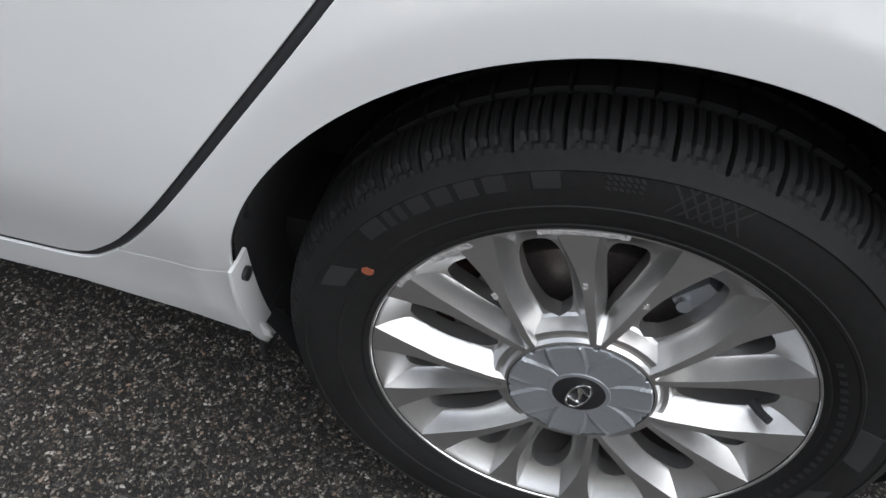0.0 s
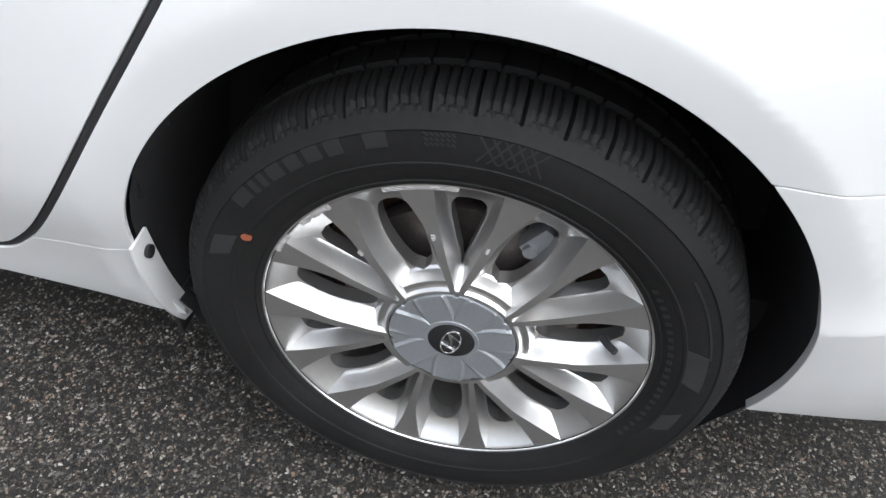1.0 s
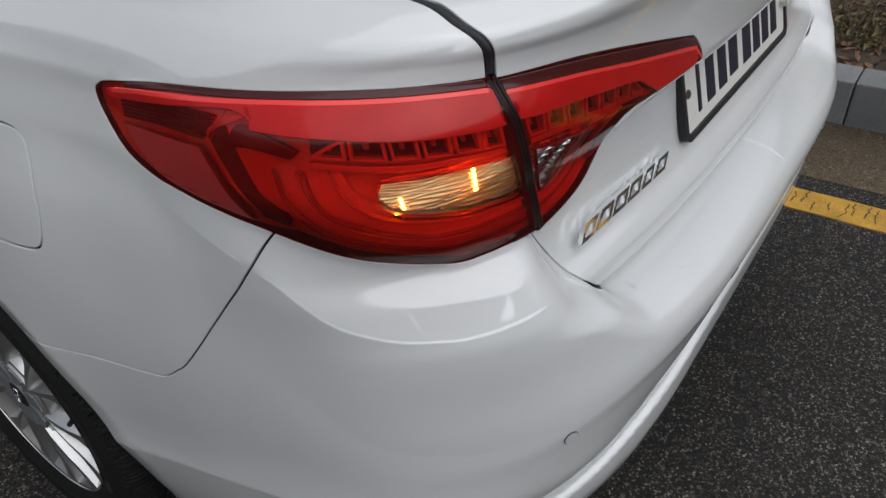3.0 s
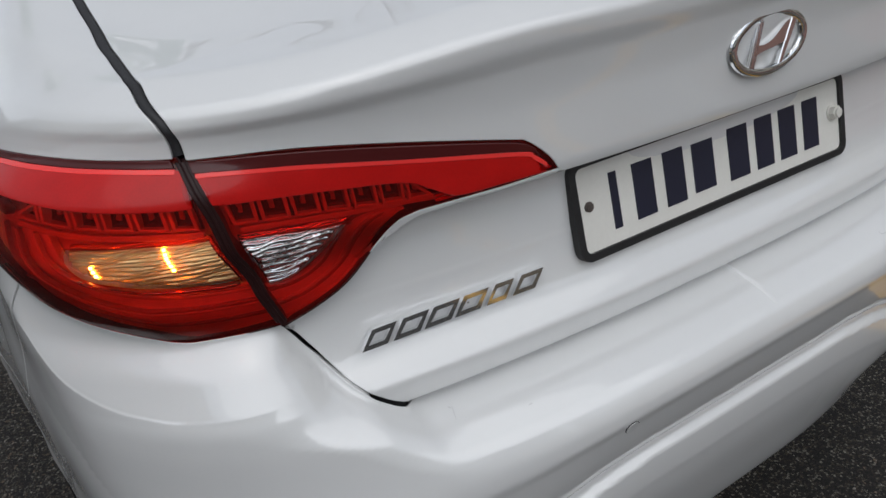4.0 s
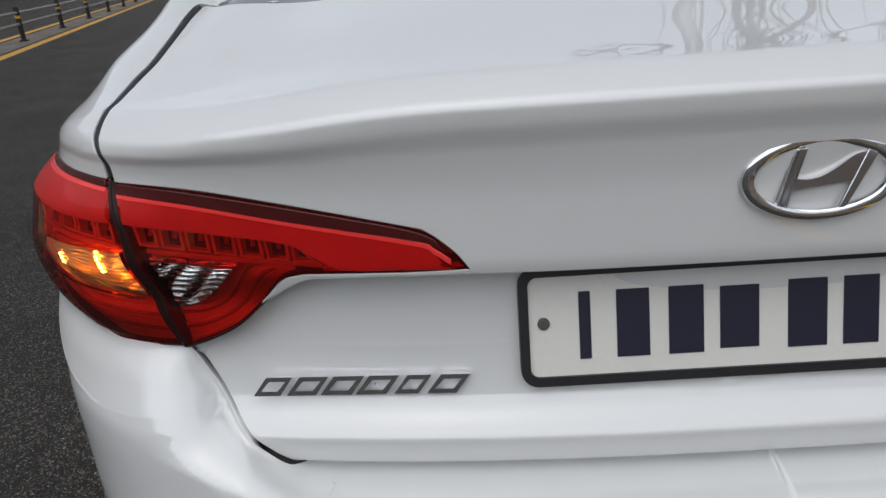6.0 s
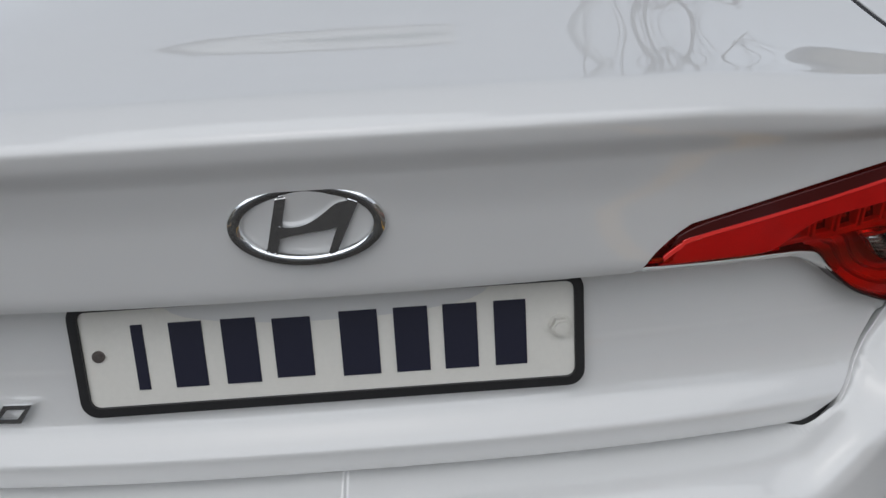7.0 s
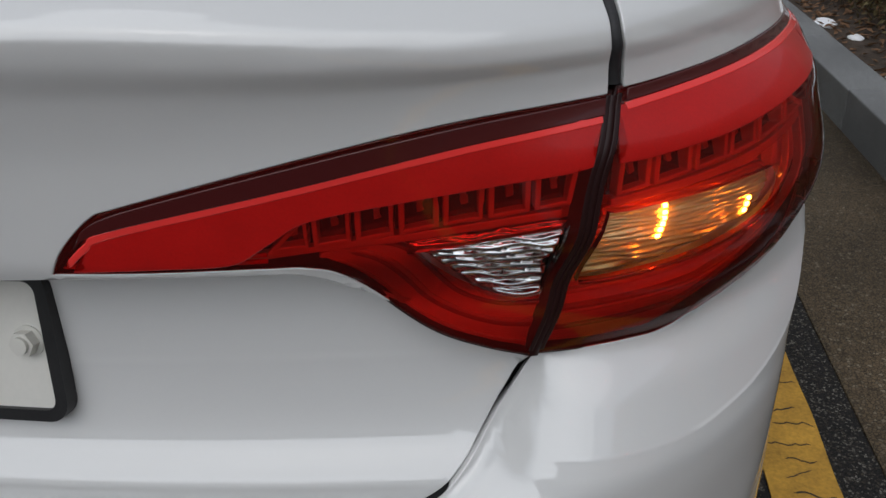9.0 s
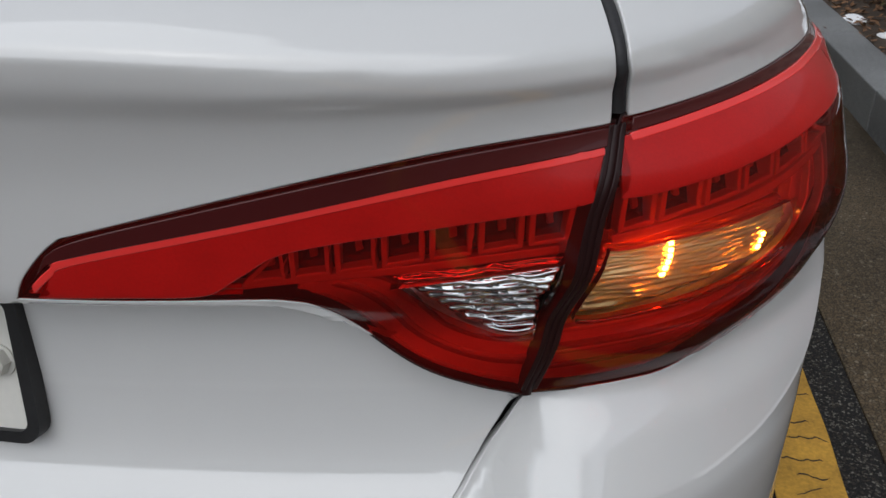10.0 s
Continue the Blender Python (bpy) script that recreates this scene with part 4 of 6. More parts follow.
    patch("light_bar", between([tuple(q) for q in a], [tuple(q) for q in b]), lambda q: -.0105 - .10 * np.clip(q[:, 1] - .88, 0, .06), LAMP_MID, lamp, side, .006, wall=.008)
    for h, mat in ((.10, LAMP_CONTOUR), (.42, LAMP_DIM), (.50, LAMP_CONTOUR), (.78, LAMP_DIM)):
        patch("light_bar_rib", strip([tuple(q) for q in a + (b - a) * h], .0017), lambda q: -.0085 * np.ones(len(q)), mat, lamp, side, .004, wall=.005)
    patch("slot", between([(.5105, 1.0090), (.5375, 1.0270), (.5480, 1.0080)], [(.5145, 1.0035), (.5340, 1.0080), (.5460, 1.0055)]), -.0030, LAMP_WINE, lamp, side, .005, wall=.008)
    patch("stripe_reflector", chain([(.6385, 1.0200), (.60, 1.0265), (.5480, 1.0345)], [(.5480, 1.0345), (.5630, 1.0045)], [(.5630, 1.0045), (.6000, 1.0030), (.6310, 1.0020)], [(.6310, 1.0020), (.6400, 1.0120), (.6385, 1.0200)]), -.0045, LAMP_MID, lamp, side, .006, wall=.006)
    for k in range(8):
        v0 = 1.0055 + .0033 * k
        patch("stripe", strip([(.5640 - .0016 * k, v0), (.60, v0 - .001), (.633, v0 - .0045)], .0012), -.0032, LAMP_WINE, lamp, side, .004, wall=.003)
    patch("side_reflector", chain([(.6285, .9960), (.60, .9965), (.5640, .9990)], [(.5640, .9990), (.5420, .9400)], [(.5420, .9400), (.575, .9480), (.602, .9600), (.6285, .9960)]), lambda q: cover(q) + .0002, PRISM, lamp, side, .006, wall=.006, label="red prism side reflector")
    patch("divider", between([(.5500, 1.0255), (.5600, 1.0030)], [(.5270, .9310), (.5395, .9390)]), -.0030, LAMP_WINE, lamp, side, .006, wall=.008)
    patch("divider_light", strip([(.5330, 1.0360), (.5520, 1.0220), (.5600, 1.0080), (.5500, .9750), (.5395, .9420)], .0030) + (0, 0), -.0018, LAMP_CONTOUR, lamp, side, .004, wall=.003)


for side in (-1, 1):
    tail_lamps(side)


# ---- plate, emblem, lettering ----
def rounded(w, h, r, n=6):
    out = []
    for cx, cz, a0 in ((w / 2 - r, h / 2 - r, 0), (-w / 2 + r, h / 2 - r, 90), (-w / 2 + r, -h / 2 + r, 180), (w / 2 - r, -h / 2 + r, 270)):
        out += [(cx + r * math.cos(radians(a0 + 90 * k / n)), cz + r * math.sin(radians(a0 + 90 * k / n))) for k in range(n + 1)]
    return out


def slab(bm, outline, y0, y1, hole=None, bevel=0.0):
    """A flat piece with an outline of (x, z), from y0 (front) to y1 (back), with an optional hole of as many points."""
    f = [bm.verts.new((x, y0, z)) for x, z in outline]
    b = [bm.verts.new((x, y1, z)) for x, z in outline]
    n = len(f)
    if hole is None:
        bm.faces.new(f), bm.faces.new(b[::-1])
    else:
        hf, hb = [bm.verts.new((x, y0, z)) for x, z in hole], [bm.verts.new((x, y1, z)) for x, z in hole]
    for i in range(n):
        j = (i + 1) % n
        bm.faces.new((f[i], b[i], b[j], f[j]))
        if hole is not None:
            bm.faces.new((f[i], f[j], hf[j], hf[i])), bm.faces.new((b[i], hb[i], hb[j], b[j])), bm.faces.new((hf[i], hf[j], hb[j], hb[i]))
    if bevel:
        bmesh.ops.bevel(bm, geom=[e for e in bm.edges if len(e.link_faces) == 2 and e.calc_face_angle(0) > 1.0], offset=bevel, segments=2, affect="EDGES")
    return bm


PLATE = pose(0, .1605, .876, -14)


def at(ob, m):
    ob.matrix_local = m
    return ob


plate = at(part("license_plate", slab(bmesh.new(), rounded(.522, .112, .012), -.002, .002, bevel=.0006), PLATE_WHITE, car, "white number plate in a black frame"), PLATE)
part("plate_frame", slab(bmesh.new(), rounded(.537, .127, .018), -.006, .006, rounded(.517, .107, .010), .0012), BLACK, plate, "glossy black plate frame")
for x0, w, h in ((-.200, .012, .072), (-.150, .034, .072), (-.095, .036, .072), (-.040, .040, .066), (.030, .040, .072), (.085, .036, .072), (.137, .036, .072), (.190, .034, .072)):
    part("plate_bar", slab(bmesh.new(), [(x0 - w / 2, -h / 2), (x0 + w / 2, -h / 2), (x0 + w / 2, h / 2), (x0 - w / 2, h / 2)], -.0034, -.0015), PLATE_INK, plate)


def round_of_many(bm, x, z, r, y0, y1, n=24, dome=0.0):
    ring = [(x + r * math.cos(k * math.tau / n), z + r * math.sin(k * math.tau / n)) for k in range(n)]
    slab(bm, ring, y0, y1)
    if dome:
        slab(bm, [(x + (a - x) * .6, z + (b - z) * .6) for a, b in ring], y0 - dome, y0)
    return bm


part("plate_screw", round_of_many(bmesh.new(), -.243, .004, .0065, -.0045, -.001, 20, .0015), STEEL, plate, "small steel plate screw")
bm = round_of_many(bmesh.new(), .243, .004, .0105, -.0115, -.001, 6)
round_of_many(bm, .243, .004, .0070, -.0145, -.011, 18)
round_of_many(bm, .243, .004, .0130, -.0035, -.001, 20)
bmesh.ops.bevel(bm, geom=[e for e in bm.edges if e.calc_face_angle(0) > 1.0], offset=.0009, segments=2, affect="EDGES")
part("plate_bolt_cap", bm, BOLT_WHITE, plate, "white plastic hexagon bolt cap")


def emblem(name, rx, rz, bar, height, mat, parent, m, segs=64):
    """A plain oval ring crossed by two slanting bars and a link."""
    bm = bmesh.new()
    rings = []
    for k in range(segs):
        a = k * math.tau / segs
        row = []
        for j in range(10):
            b = j * math.tau / 10
            q = 1 + bar / rx * math.cos(b) * .95
            row.append(bm.verts.new((rx * math.cos(a) * q, -height * (.5 + .5 * math.sin(b)), rz * math.sin(a) * (1 + bar / rz * math.cos(b) * .8))))
        rings.append(row)
    for k in range(segs):
        for j in range(10):
            bm.faces.new((rings[k][j], rings[(k + 1) % segs][j], rings[(k + 1) % segs][(j + 1) % 10], rings[k][(j + 1) % 10]))
    # two leaning bars and a swept link between them
    for o in ([(-.60, -.75), (-.46, -.84), (-.22, .86), (-.37, .82)], [(.24, -.90), (.37, -.84), (.74, .58), (.58, .70)]):
        slab(bm, [(x * rx, z * rz) for x, z in o], -height * .9, -.0005, bevel=bar * .2)
    up = curve_through([(-.42, .02), (-.2, -.04), (0, .03), (.2, .24), (.42, .54), (.60, .62)], 3)
    low = curve_through([(.44, -.10), (.25, -.17), (0, -.22), (-.25, -.28), (-.50, -.40)], 3)
    slab(bm, [(x * rx, z * rz) for x, z in list(up) + list(low)], -height * .78, -.0005, bevel=bar * .2)
    return at(part(name, bm, mat, parent), m)


emblem("emblem", .0655, .0345, .0068, .008, CHROME, car, pose(0, .1165, 1.0375, -4)).data.name = "emblem"
# plain chrome shapes in place of the lettering
lettering = at(part("name_badge", box(bmesh.new(), -.001, .001, -.0005, .0005, -.001, .001), CHROME, car, "row of chrome badge shapes"), pose(-.425, .1580, .8205, -12, 0, -4))
for k, w in enumerate((.034, .037, .039, .038, .030, .036)):
    x0 = -.1115 + k * .0382
    lean = .014
    o = [(x0 - w * .46 - lean / 2, -.0105), (x0 + w * .42 - lean / 2, -.0105), (x0 + w * .46 + lean / 2, .0105), (x0 - w * .40 + lean / 2, .0105)]
    c = np.mean(o, 0)
    part("badge_shape", slab(bmesh.new(), o, -.004, .0015, [tuple(c + (np.array(q) - c) * (.62, .52)) for q in o], .0008), CHROME, lettering)


# ---- small things on the body ----
def sensor(s, v, side):
    p, n = on_skin(np.array([(s * STRETCH, v)]), .0004, side)
    turn = Vector(n[0]).to_track_quat("-Y", "Z").to_matrix().to_4x4()
    ring = [(.0105 * math.cos(k * math.tau / 28), .0105 * math.sin(k * math.tau / 28)) for k in range(28)]
    bm = slab(bmesh.new(), ring, -.0006, .004, [(x * .93, z * .93) for x, z in ring])
    at(part("parking_sensor_ring", bm, BLACK, car), Matrix.Translation(p[0]) @ turn)
    at(part("parking_sensor", slab(bmesh.new(), [(x * .92, z * .92) for x, z in ring], -.0012, .004, bevel=.0008), PAINT, car), Matrix.Translation(p[0]) @ turn)


for side in (-1, 1):
    sensor(.388, .600, side)
    sensor(.172, .640, side)


def scratch(points, side, width=.0007, mat=BLACK):
    q = curve_through(points, 6) * (STRETCH, 1)
    w = np.array([width * (.3 + .7 * abs(math.sin(3.1 * k))) for k in range(len(q))])
    t = np.gradient(q, axis=0)
    nn = np.stack([t[:, 1], -t[:, 0]], 1) / np.maximum(np.linalg.norm(t, axis=1, keepdims=True), 1e-9)
    a, b = on_skin(q + nn * w[:, None], .0005, side)[0], on_skin(q - nn * w[:, None], .0005, side)[0]
    n = len(q)
    return part("scratch", mesh_of("scratch", np.concatenate([a, b]), [(i, i + 1, n + i + 1, n + i) for i in range(n - 1)], mat), mat, car)


SCRAPE = material("primer_scratch", (0.48, 0.48, 0.48), 0.7, vary=0.3, scale=200)
for run in ([(.2905, .7120), (.2885, .7135), (.2870, .7146)], [(.2895, .7150), (.2880, .7145)], [(.2435, .7062), (.2400, .7066)], [(.222, .7190), (.2205, .7190)]):
    scratch(run, -1, .0004, SCRAPE)
for run in ([(.235, .5300), (.210, .5450), (.180, .5520)], [(.720, .745), (.712, .7440), (.703, .7435)], [(.735, .7050), (.733, .7040)], [(.688, .7030), (.687, .7020)], [(.752, .7450), (.749, .7450)]):
    scratch(run, -1, .0008, SCRAPE)
scratch([(.200, .7000), (.170, .7010), (.168, .7035)], 1, .0006, SCRAPE)


# ---- wheels: outward is -Y, local X points to the tail ----
def revolve(profile, segs, dent=None, closed=False):
    """Verts and faces of a profile of (r, y) turned round Y; dent(angle_index, k) moves radii."""
    verts, faces, n = [], [], len(profile)
    for i in range(segs):
        a = i * math.tau / segs
        for k, (r, y) in enumerate(profile):
            q = r + (dent(i, k) if dent else 0)
            verts.append((q * math.cos(a), y, q * math.sin(a)))
    for i in range(segs):
        j = (i + 1) % segs
        for k in range(n if closed else n - 1):
            m = (k + 1) % n
            faces.append((i * n + k, j * n + k, j * n + m, i * n + m))
    return verts, faces


def from_lists(verts, faces):
    bm = bmesh.new()
    vs = [bm.verts.new(v) for v in verts]
    for f in faces:
        try:
            bm.faces.new([vs[i] for i in f])
        except ValueError:
            pass
    return bm


SIDEWALL = table([(.222, .004), (.230, -.006), (.240, -.0105), (.255, -.0150), (.275, -.0180), (.295, -.0170), (.310, -.0110), (.320, -.0030)])


def tyre_mesh():
    prof = [(.218, .012)] + [(r, float(SIDEWALL(r))) for r in (.222, .228, .234, .2375, .239, .246, .256, .268, .280, .292, .2985, .3005, .308, .314)]
    prof[5] = (.239, prof[5][1] + .0016)
    prof[12] = (.3005, prof[12][1] - .0018)
    prof[8:8] = [(.2600, float(SIDEWALL(.2600))), (.2612, float(SIDEWALL(.2612)) - .0010), (.2640, float(SIDEWALL(.2640)) - .0010), (.2652, float(SIDEWALL(.2652)))]
    prof += [(.3175, -.0052), (.3205, -.0015), (.3245, .004), (.3275, .010), (.3300, .020), (.3315, .034), (.3315, .046), (.325, .0475), (.325, .054), (.3325, .0555), (.3335, .075), (.3335, .092), (.326, .094), (.326, .102), (.3335, .104), (.3325, .14), (.3325, .148), (.326, .15), (.326, .157), (.3315, .159), (.329, .185), (.322, .198), (.30, .214), (.26, .216), (.222, .20)]
    first, last = 18, 25

    def dent(i, k):
        deep = 0
        if first <= k <= last:
            j = i % 18
            deep = -.0085 if j == 0 else -.0042 if j in (5, 9, 13) and k > first + 2 else -.0026 if k == first + 2 and 4 <= j <= 14 else -.0024 if k == first + 1 and j in (2, 3, 6, 7, 11, 12, 15, 16) else 0
            deep *= (0.2, .8, 1, 1, 1, 1, 1, .9)[k - first]
        elif k in (28, 29, 32, 33, 34, 37, 38):
            deep = -.006 if (i + k) % 14 == 0 else 0
        return deep
    return from_lists(*revolve(prof, 864, dent))


def spoke_disc():
    """The spoked face: seven pairs of spokes that meet at the hub, each with a flat wedge-shaped top, hollow flanks with crisp ridges, and scallops that rise to the lip."""
    turn, half_turn = 89.6, 180 / 7
    radii = np.concatenate([np.linspace(.0775, .100, 9), np.linspace(.1025, .122, 10), np.linspace(.126, .176, 12), np.linspace(.179, .1992, 13), np.linspace(.2005, .2285, 14)])
    base = table([(.0775, -.0040), (.10, -.0055), (.14, -.0050), (.18, -.0030), (.2285, -.0040)])
    lean = table([(.0775, .0040), (.09, .0072), (.12, .0165), (.155, .0272), (.19, .0405), (.2285, .0546)])
    flat_half = table([(.0775, .0030), (.10, .0040), (.15, .0056), (.18, .0088), (.205, .0140), (.2285, .0200)])
    deep, curve = .0245, lambda u: 1 - (1 - np.clip(u, 0, 1)) ** 1.45
    back = lambda q: 1 - (1 - np.clip(q, 0, 1)) ** (1 / 1.45)
    r_end = .1992
    verts, faces, key = [], [], {}
    n_flat, n_flank, n_rest = 2, 6, 5
    cols = n_flank + n_rest
    for k in range(7):
        for half in (-1, 1):
            for gap in (0, 1):
                for i, r in enumerate(radii):
                    mid, f = math.asin(float(lean(r)) / r), float(flat_half(r)) / r
                    f = min(f, mid * .93)
                    room = ((mid - f) if gap == 0 else (radians(half_turn) - mid - f)) * r
                    start, wide = (.104, min(.0085, room * .72)) if gap == 0 else (.0985, min(.0135, room * .55))
                    lip_depth = deep * float(curve((.2275 - r) / .034))
                    hub_depth = deep * float(curve((r - .084) / .022)) if gap == 0 else .0065 * float(smooth((r - .079) / .006)) + (deep - .0065) * float(smooth((r - .0905) / .009))
                    limit = min(lip_depth, hub_depth)
                    t = (r - start) / (r_end - start)
                    opened = max(0.0, 1 - abs(2 * t - 1) ** (4.0 if t > .5 else 3.6)) ** (1 / 2.8) if 0 < t < 1 else 0.0
                    edge = room - (room - wide) * opened
                    crease = min(wide * float(back(limit / deep)), edge * .96)
                    steps = list(np.linspace(0, crease, n_flank + 1)[1:]) + list(np.linspace(crease, edge, n_rest + 1)[1:])
                    for j in range(-n_flat, cols + 1):
                        if j <= 0:
                            d, y = (j / n_flat) * f * r, float(base(r))
                        else:
                            d = steps[j - 1]
                            y = float(base(r)) + min(deep * float(curve(d / max(wide, 1e-6))), limit)
                        off = mid + (f + d / r) * (1 if gap else -1)
                        a = radians(turn + 2 * half_turn * k) + half * off
                        key[k, half, gap, i, j] = len(verts)
                        verts.append((r * math.cos(a), y, r * math.sin(a)))
                for i in range(len(radii) - 1):
                    for j in range(-n_flat, cols):
                        faces.append([key[k, half, gap, i + p, j + q] for p, q in ((0, 0), (0, 1), (1, 1), (1, 0))])
    bm = from_lists(verts, faces)
    bmesh.ops.remove_doubles(bm, verts=bm.verts, dist=.00012)
    bmesh.ops.recalc_face_normals(bm, faces=bm.faces)
    edges = [e for e in bm.edges if len(e.link_faces) == 1 and min(math.hypot(v.co.x, v.co.z) for v in e.verts) < .2005]
    made = bmesh.ops.extrude_edge_only(bm, edges=edges)["geom"]
    for v in made:
        if isinstance(v, bmesh.types.BMVert):
            v.co.y += .020
    return bm


def hub_cap():
    """A flat cap with seven sunk wedges that point to its middle."""
    verts, faces = revolve([(.0005, -.0045), (.026, -.0045), (.028, -.0058), (.0325, -.0060), (.0335, -.0052), (.040, -.0052), (.046, -.0053), (.052, -.0055), (.058, -.0057), (.064, -.0059), (.070, -.0061), (.0745, -.0062), (.0760, -.0052), (.0764, .006)], 252)
    out = []
    for x, y, z in verts:
        r, turn = math.hypot(x, z), (math.degrees(math.atan2(z, x)) - 89.6 + 360) % (360 / 7)
        turn = min(turn, 360 / 7 - turn)
        wedge = 11.0 * max(0, r - .036) / .038
        sunk = .0020 * float(smooth((wedge - turn) / 1.6 + .5)) if r > .036 else 0
        ridge = .0016 * max(0, 1 - abs(turn - wedge - 1.6) / 2.0) * float(smooth((r - .048) / .02))
        notch = .0025 if r > .073 and (turn < 2.2) else 0
        out.append((x * (1 - notch / r), y + sunk - ridge, z * (1 - notch / r)))
    return from_lists(out, faces)


def arc_patch(a0, a1, r0, r1, lift, slant=0.0, n=6):
    """A thin raised piece on the side wall of the tyre."""
    bm = bmesh.new()
    top, low = [], []
    for i in range(n + 1):
        for j in range(3):
            r = r0 + (r1 - r0) * j / 2
            a = radians(a0 + (a1 - a0) * i / n + slant * (j / 2 - .5))
            y = float(SIDEWALL(r))
            top.append(bm.verts.new((r * math.cos(a), y - lift, r * math.sin(a))))
            low.append(bm.verts.new((r * math.cos(a), y + .002, r * math.sin(a))))
    for i in range(n):
        for j in range(2):
            k = i * 3 + j
            bm.faces.new((top[k], top[k + 1], top[k + 4], top[k + 3]))
    loop = [i * 3 for i in range(n + 1)] + [n * 3 + 1] + [i * 3 + 2 for i in range(n, -1, -1)] + [1]
    for a, b in zip(loop, loop[1:] + loop[:1]):
        bm.faces.new((top[a], top[b], low[b], low[a]))
    return bm


WHEEL_MESHES = {}


def once(name, make, mat, parent, label="", sharp=35):
    """A part whose mesh is built for the first wheel and shared by the rest."""
    if name not in WHEEL_MESHES:
        ob = part(name, make(), mat, parent, label, sharp)
        WHEEL_MESHES[name] = ob.data
        return ob
    return part(name, WHEEL_MESHES[name], mat, parent, label)


def wheel(side, y_axle):
    disc = once("wheel", spoke_disc, ALLOY, car, "silver fourteen-spoke alloy wheel with scuffed rim", sharp=20)
    disc.matrix_local = pose(side * .905, y_axle, .332, 0, 0, -90 if side < 0 else 90)
    lip = [(.2283, -.0038), (.2295, -.0062), (.2330, -.0066), (.2358, -.0040), (.2362, .003), (.230, .008), (.222, .016), (.216, .03), (.212, .06), (.205, .09), (.203, .17), (.214, .18)]
    part("rim", from_lists(*revolve(lip, 120)), ALLOY, disc, "silver rim with a scraped lip")
    once("tyre", tyre_mesh, TYRE, disc, "black road tyre with ribbed shoulder", sharp=17)
    once("hub_cap", hub_cap, ALLOY_DARK, disc, "grey plastic hub cap with seven sunk wedges", sharp=16)
    part("cap_gap", from_lists(*revolve([(.0755, .004), (.0790, .004), (.0790, .012), (.0755, .012)], 72, closed=True)), BLACK, disc)
    part("cap_centre", from_lists(*revolve([(.0005, -.0075), (.016, -.0072), (.024, -.0066), (.0282, -.0058), (.0290, -.0040)], 48)), BLACK, disc, "glossy black round cap centre")
    emblem("cap_emblem", .0205, .0108, .0017, .003, CHROME, disc, pose(0, -.0070, 0, 0, -76, 0), 40)
    stem = tube(bmesh.new(), [(.172, .016, .030), (.178, .004, .031), (.186, -.006, .033)], [.0055, .0045, .0045], 10)
    part("valve", stem, RUBBER, disc, "black rubber tyre valve")
    part("brake_disc", from_lists(*revolve([(.05, .055), (.062, .046), (.075, .046), (.076, .058), (.080, .06), (.148, .06), (.150, .064), (.150, .08), (.05, .08)], 72)), STEEL, disc, "dark steel brake disc")
    part("brake_hub", from_lists(*revolve([(.002, .03), (.05, .032), (.066, .040), (.072, .05)], 40)), RUST, disc)
    part("dust_shield", from_lists(*revolve([(.002, .10), (.175, .10), (.182, .096), (.184, .11)], 48)), RUST, disc)
    bm = bmesh.new()
    box(bm, -.035, .035, .028, .085, -.022, .022, .006)
    for dx in (-.024, .024):
        round_of_many(bm, dx, -.012, .008, .022, .034, 12)
    c = part("brake_caliper", bm, ALLOY_DARK, disc, "grey cast brake caliper")
    c.matrix_local = pose(.152 * math.cos(radians(50)), .012, .152 * math.sin(radians(50)), 0, 40, 0)
    # plain raised shapes where the maker's words stand
    a = 144.0
    for w in (4.6, 1.5, 1.5, 3.6, 3.4, 3.6, 3.6):
        part("sidewall_bar", arc_patch(a, a - w, .2835, .3000 if w > 2 else .299, .0009), TYRE_MARK, disc)
        a -= w + 1.3
    part("sidewall_bar", arc_patch(110, 105.5, .2835, .3000, .0009), TYRE_MARK, disc)
    for k in range(6):
        for j in range(3):
            part("sidewall_mesh", arc_patch(98.5 - 1.0 * k, 97.9 - 1.0 * k, .284 + .005 * j, .2875 + .005 * j, .0007, .5, 1), TYRE_MARK, disc)
    for k in range(5):
        part("sidewall_hatch", arc_patch(87 - 2.2 * k, 86.5 - 2.2 * k, .272, .300, .0007, 4, 2), TYRE_MARK, disc)
        part("sidewall_hatch", arc_patch(87 - 2.2 * k, 86.5 - 2.2 * k, .272, .300, .0007, -4, 2), TYRE_MARK, disc)
    for k in range(22):
        part("sidewall_small_bar", arc_patch(36 - 2.9 * k, 34.7 - 2.9 * k, .2445, .2505, .0006, 0, 1), TYRE_MARK, disc)
    part("rubbed_patch", arc_patch(161, 154.5, .272, .294, .0006, 3), DUST_MARK, disc, "grey rubbed patch on the tyre")
    part("rubbed_patch", arc_patch(14, 2, .262, .287, .0006, -3), DUST_MARK, disc, "grey rubbed patch on the tyre")
    part("rubbed_patch", arc_patch(-10, -17, .262, .284, .0006, 3), DUST_MARK, disc, "grey rubbed patch on the tyre")
    part("wear_mark", arc_patch(36, 12, .287, .2895, .0006, 0, 12), TYRE_MARK, disc)
    dot = [(math.cos(k * math.tau / 20), math.sin(k * math.tau / 20)) for k in range(20)]
    ORANGE = bpy.data.materials.get("orange_paint") or material("orange_paint", (0.24, 0.065, 0.03), 0.7, vary=0.2, scale=80)
    m = part("balance_dot", slab(bmesh.new(), [(.0062 * x, .0048 * z) for x, z in dot], -.0008, .004), ORANGE, disc, "small orange paint dot on the tyre")
    m.matrix_local = pose(.263 * math.cos(radians(152)), float(SIDEWALL(.263)) - .0006, .263 * math.sin(radians(152)), 0, 0, 0)
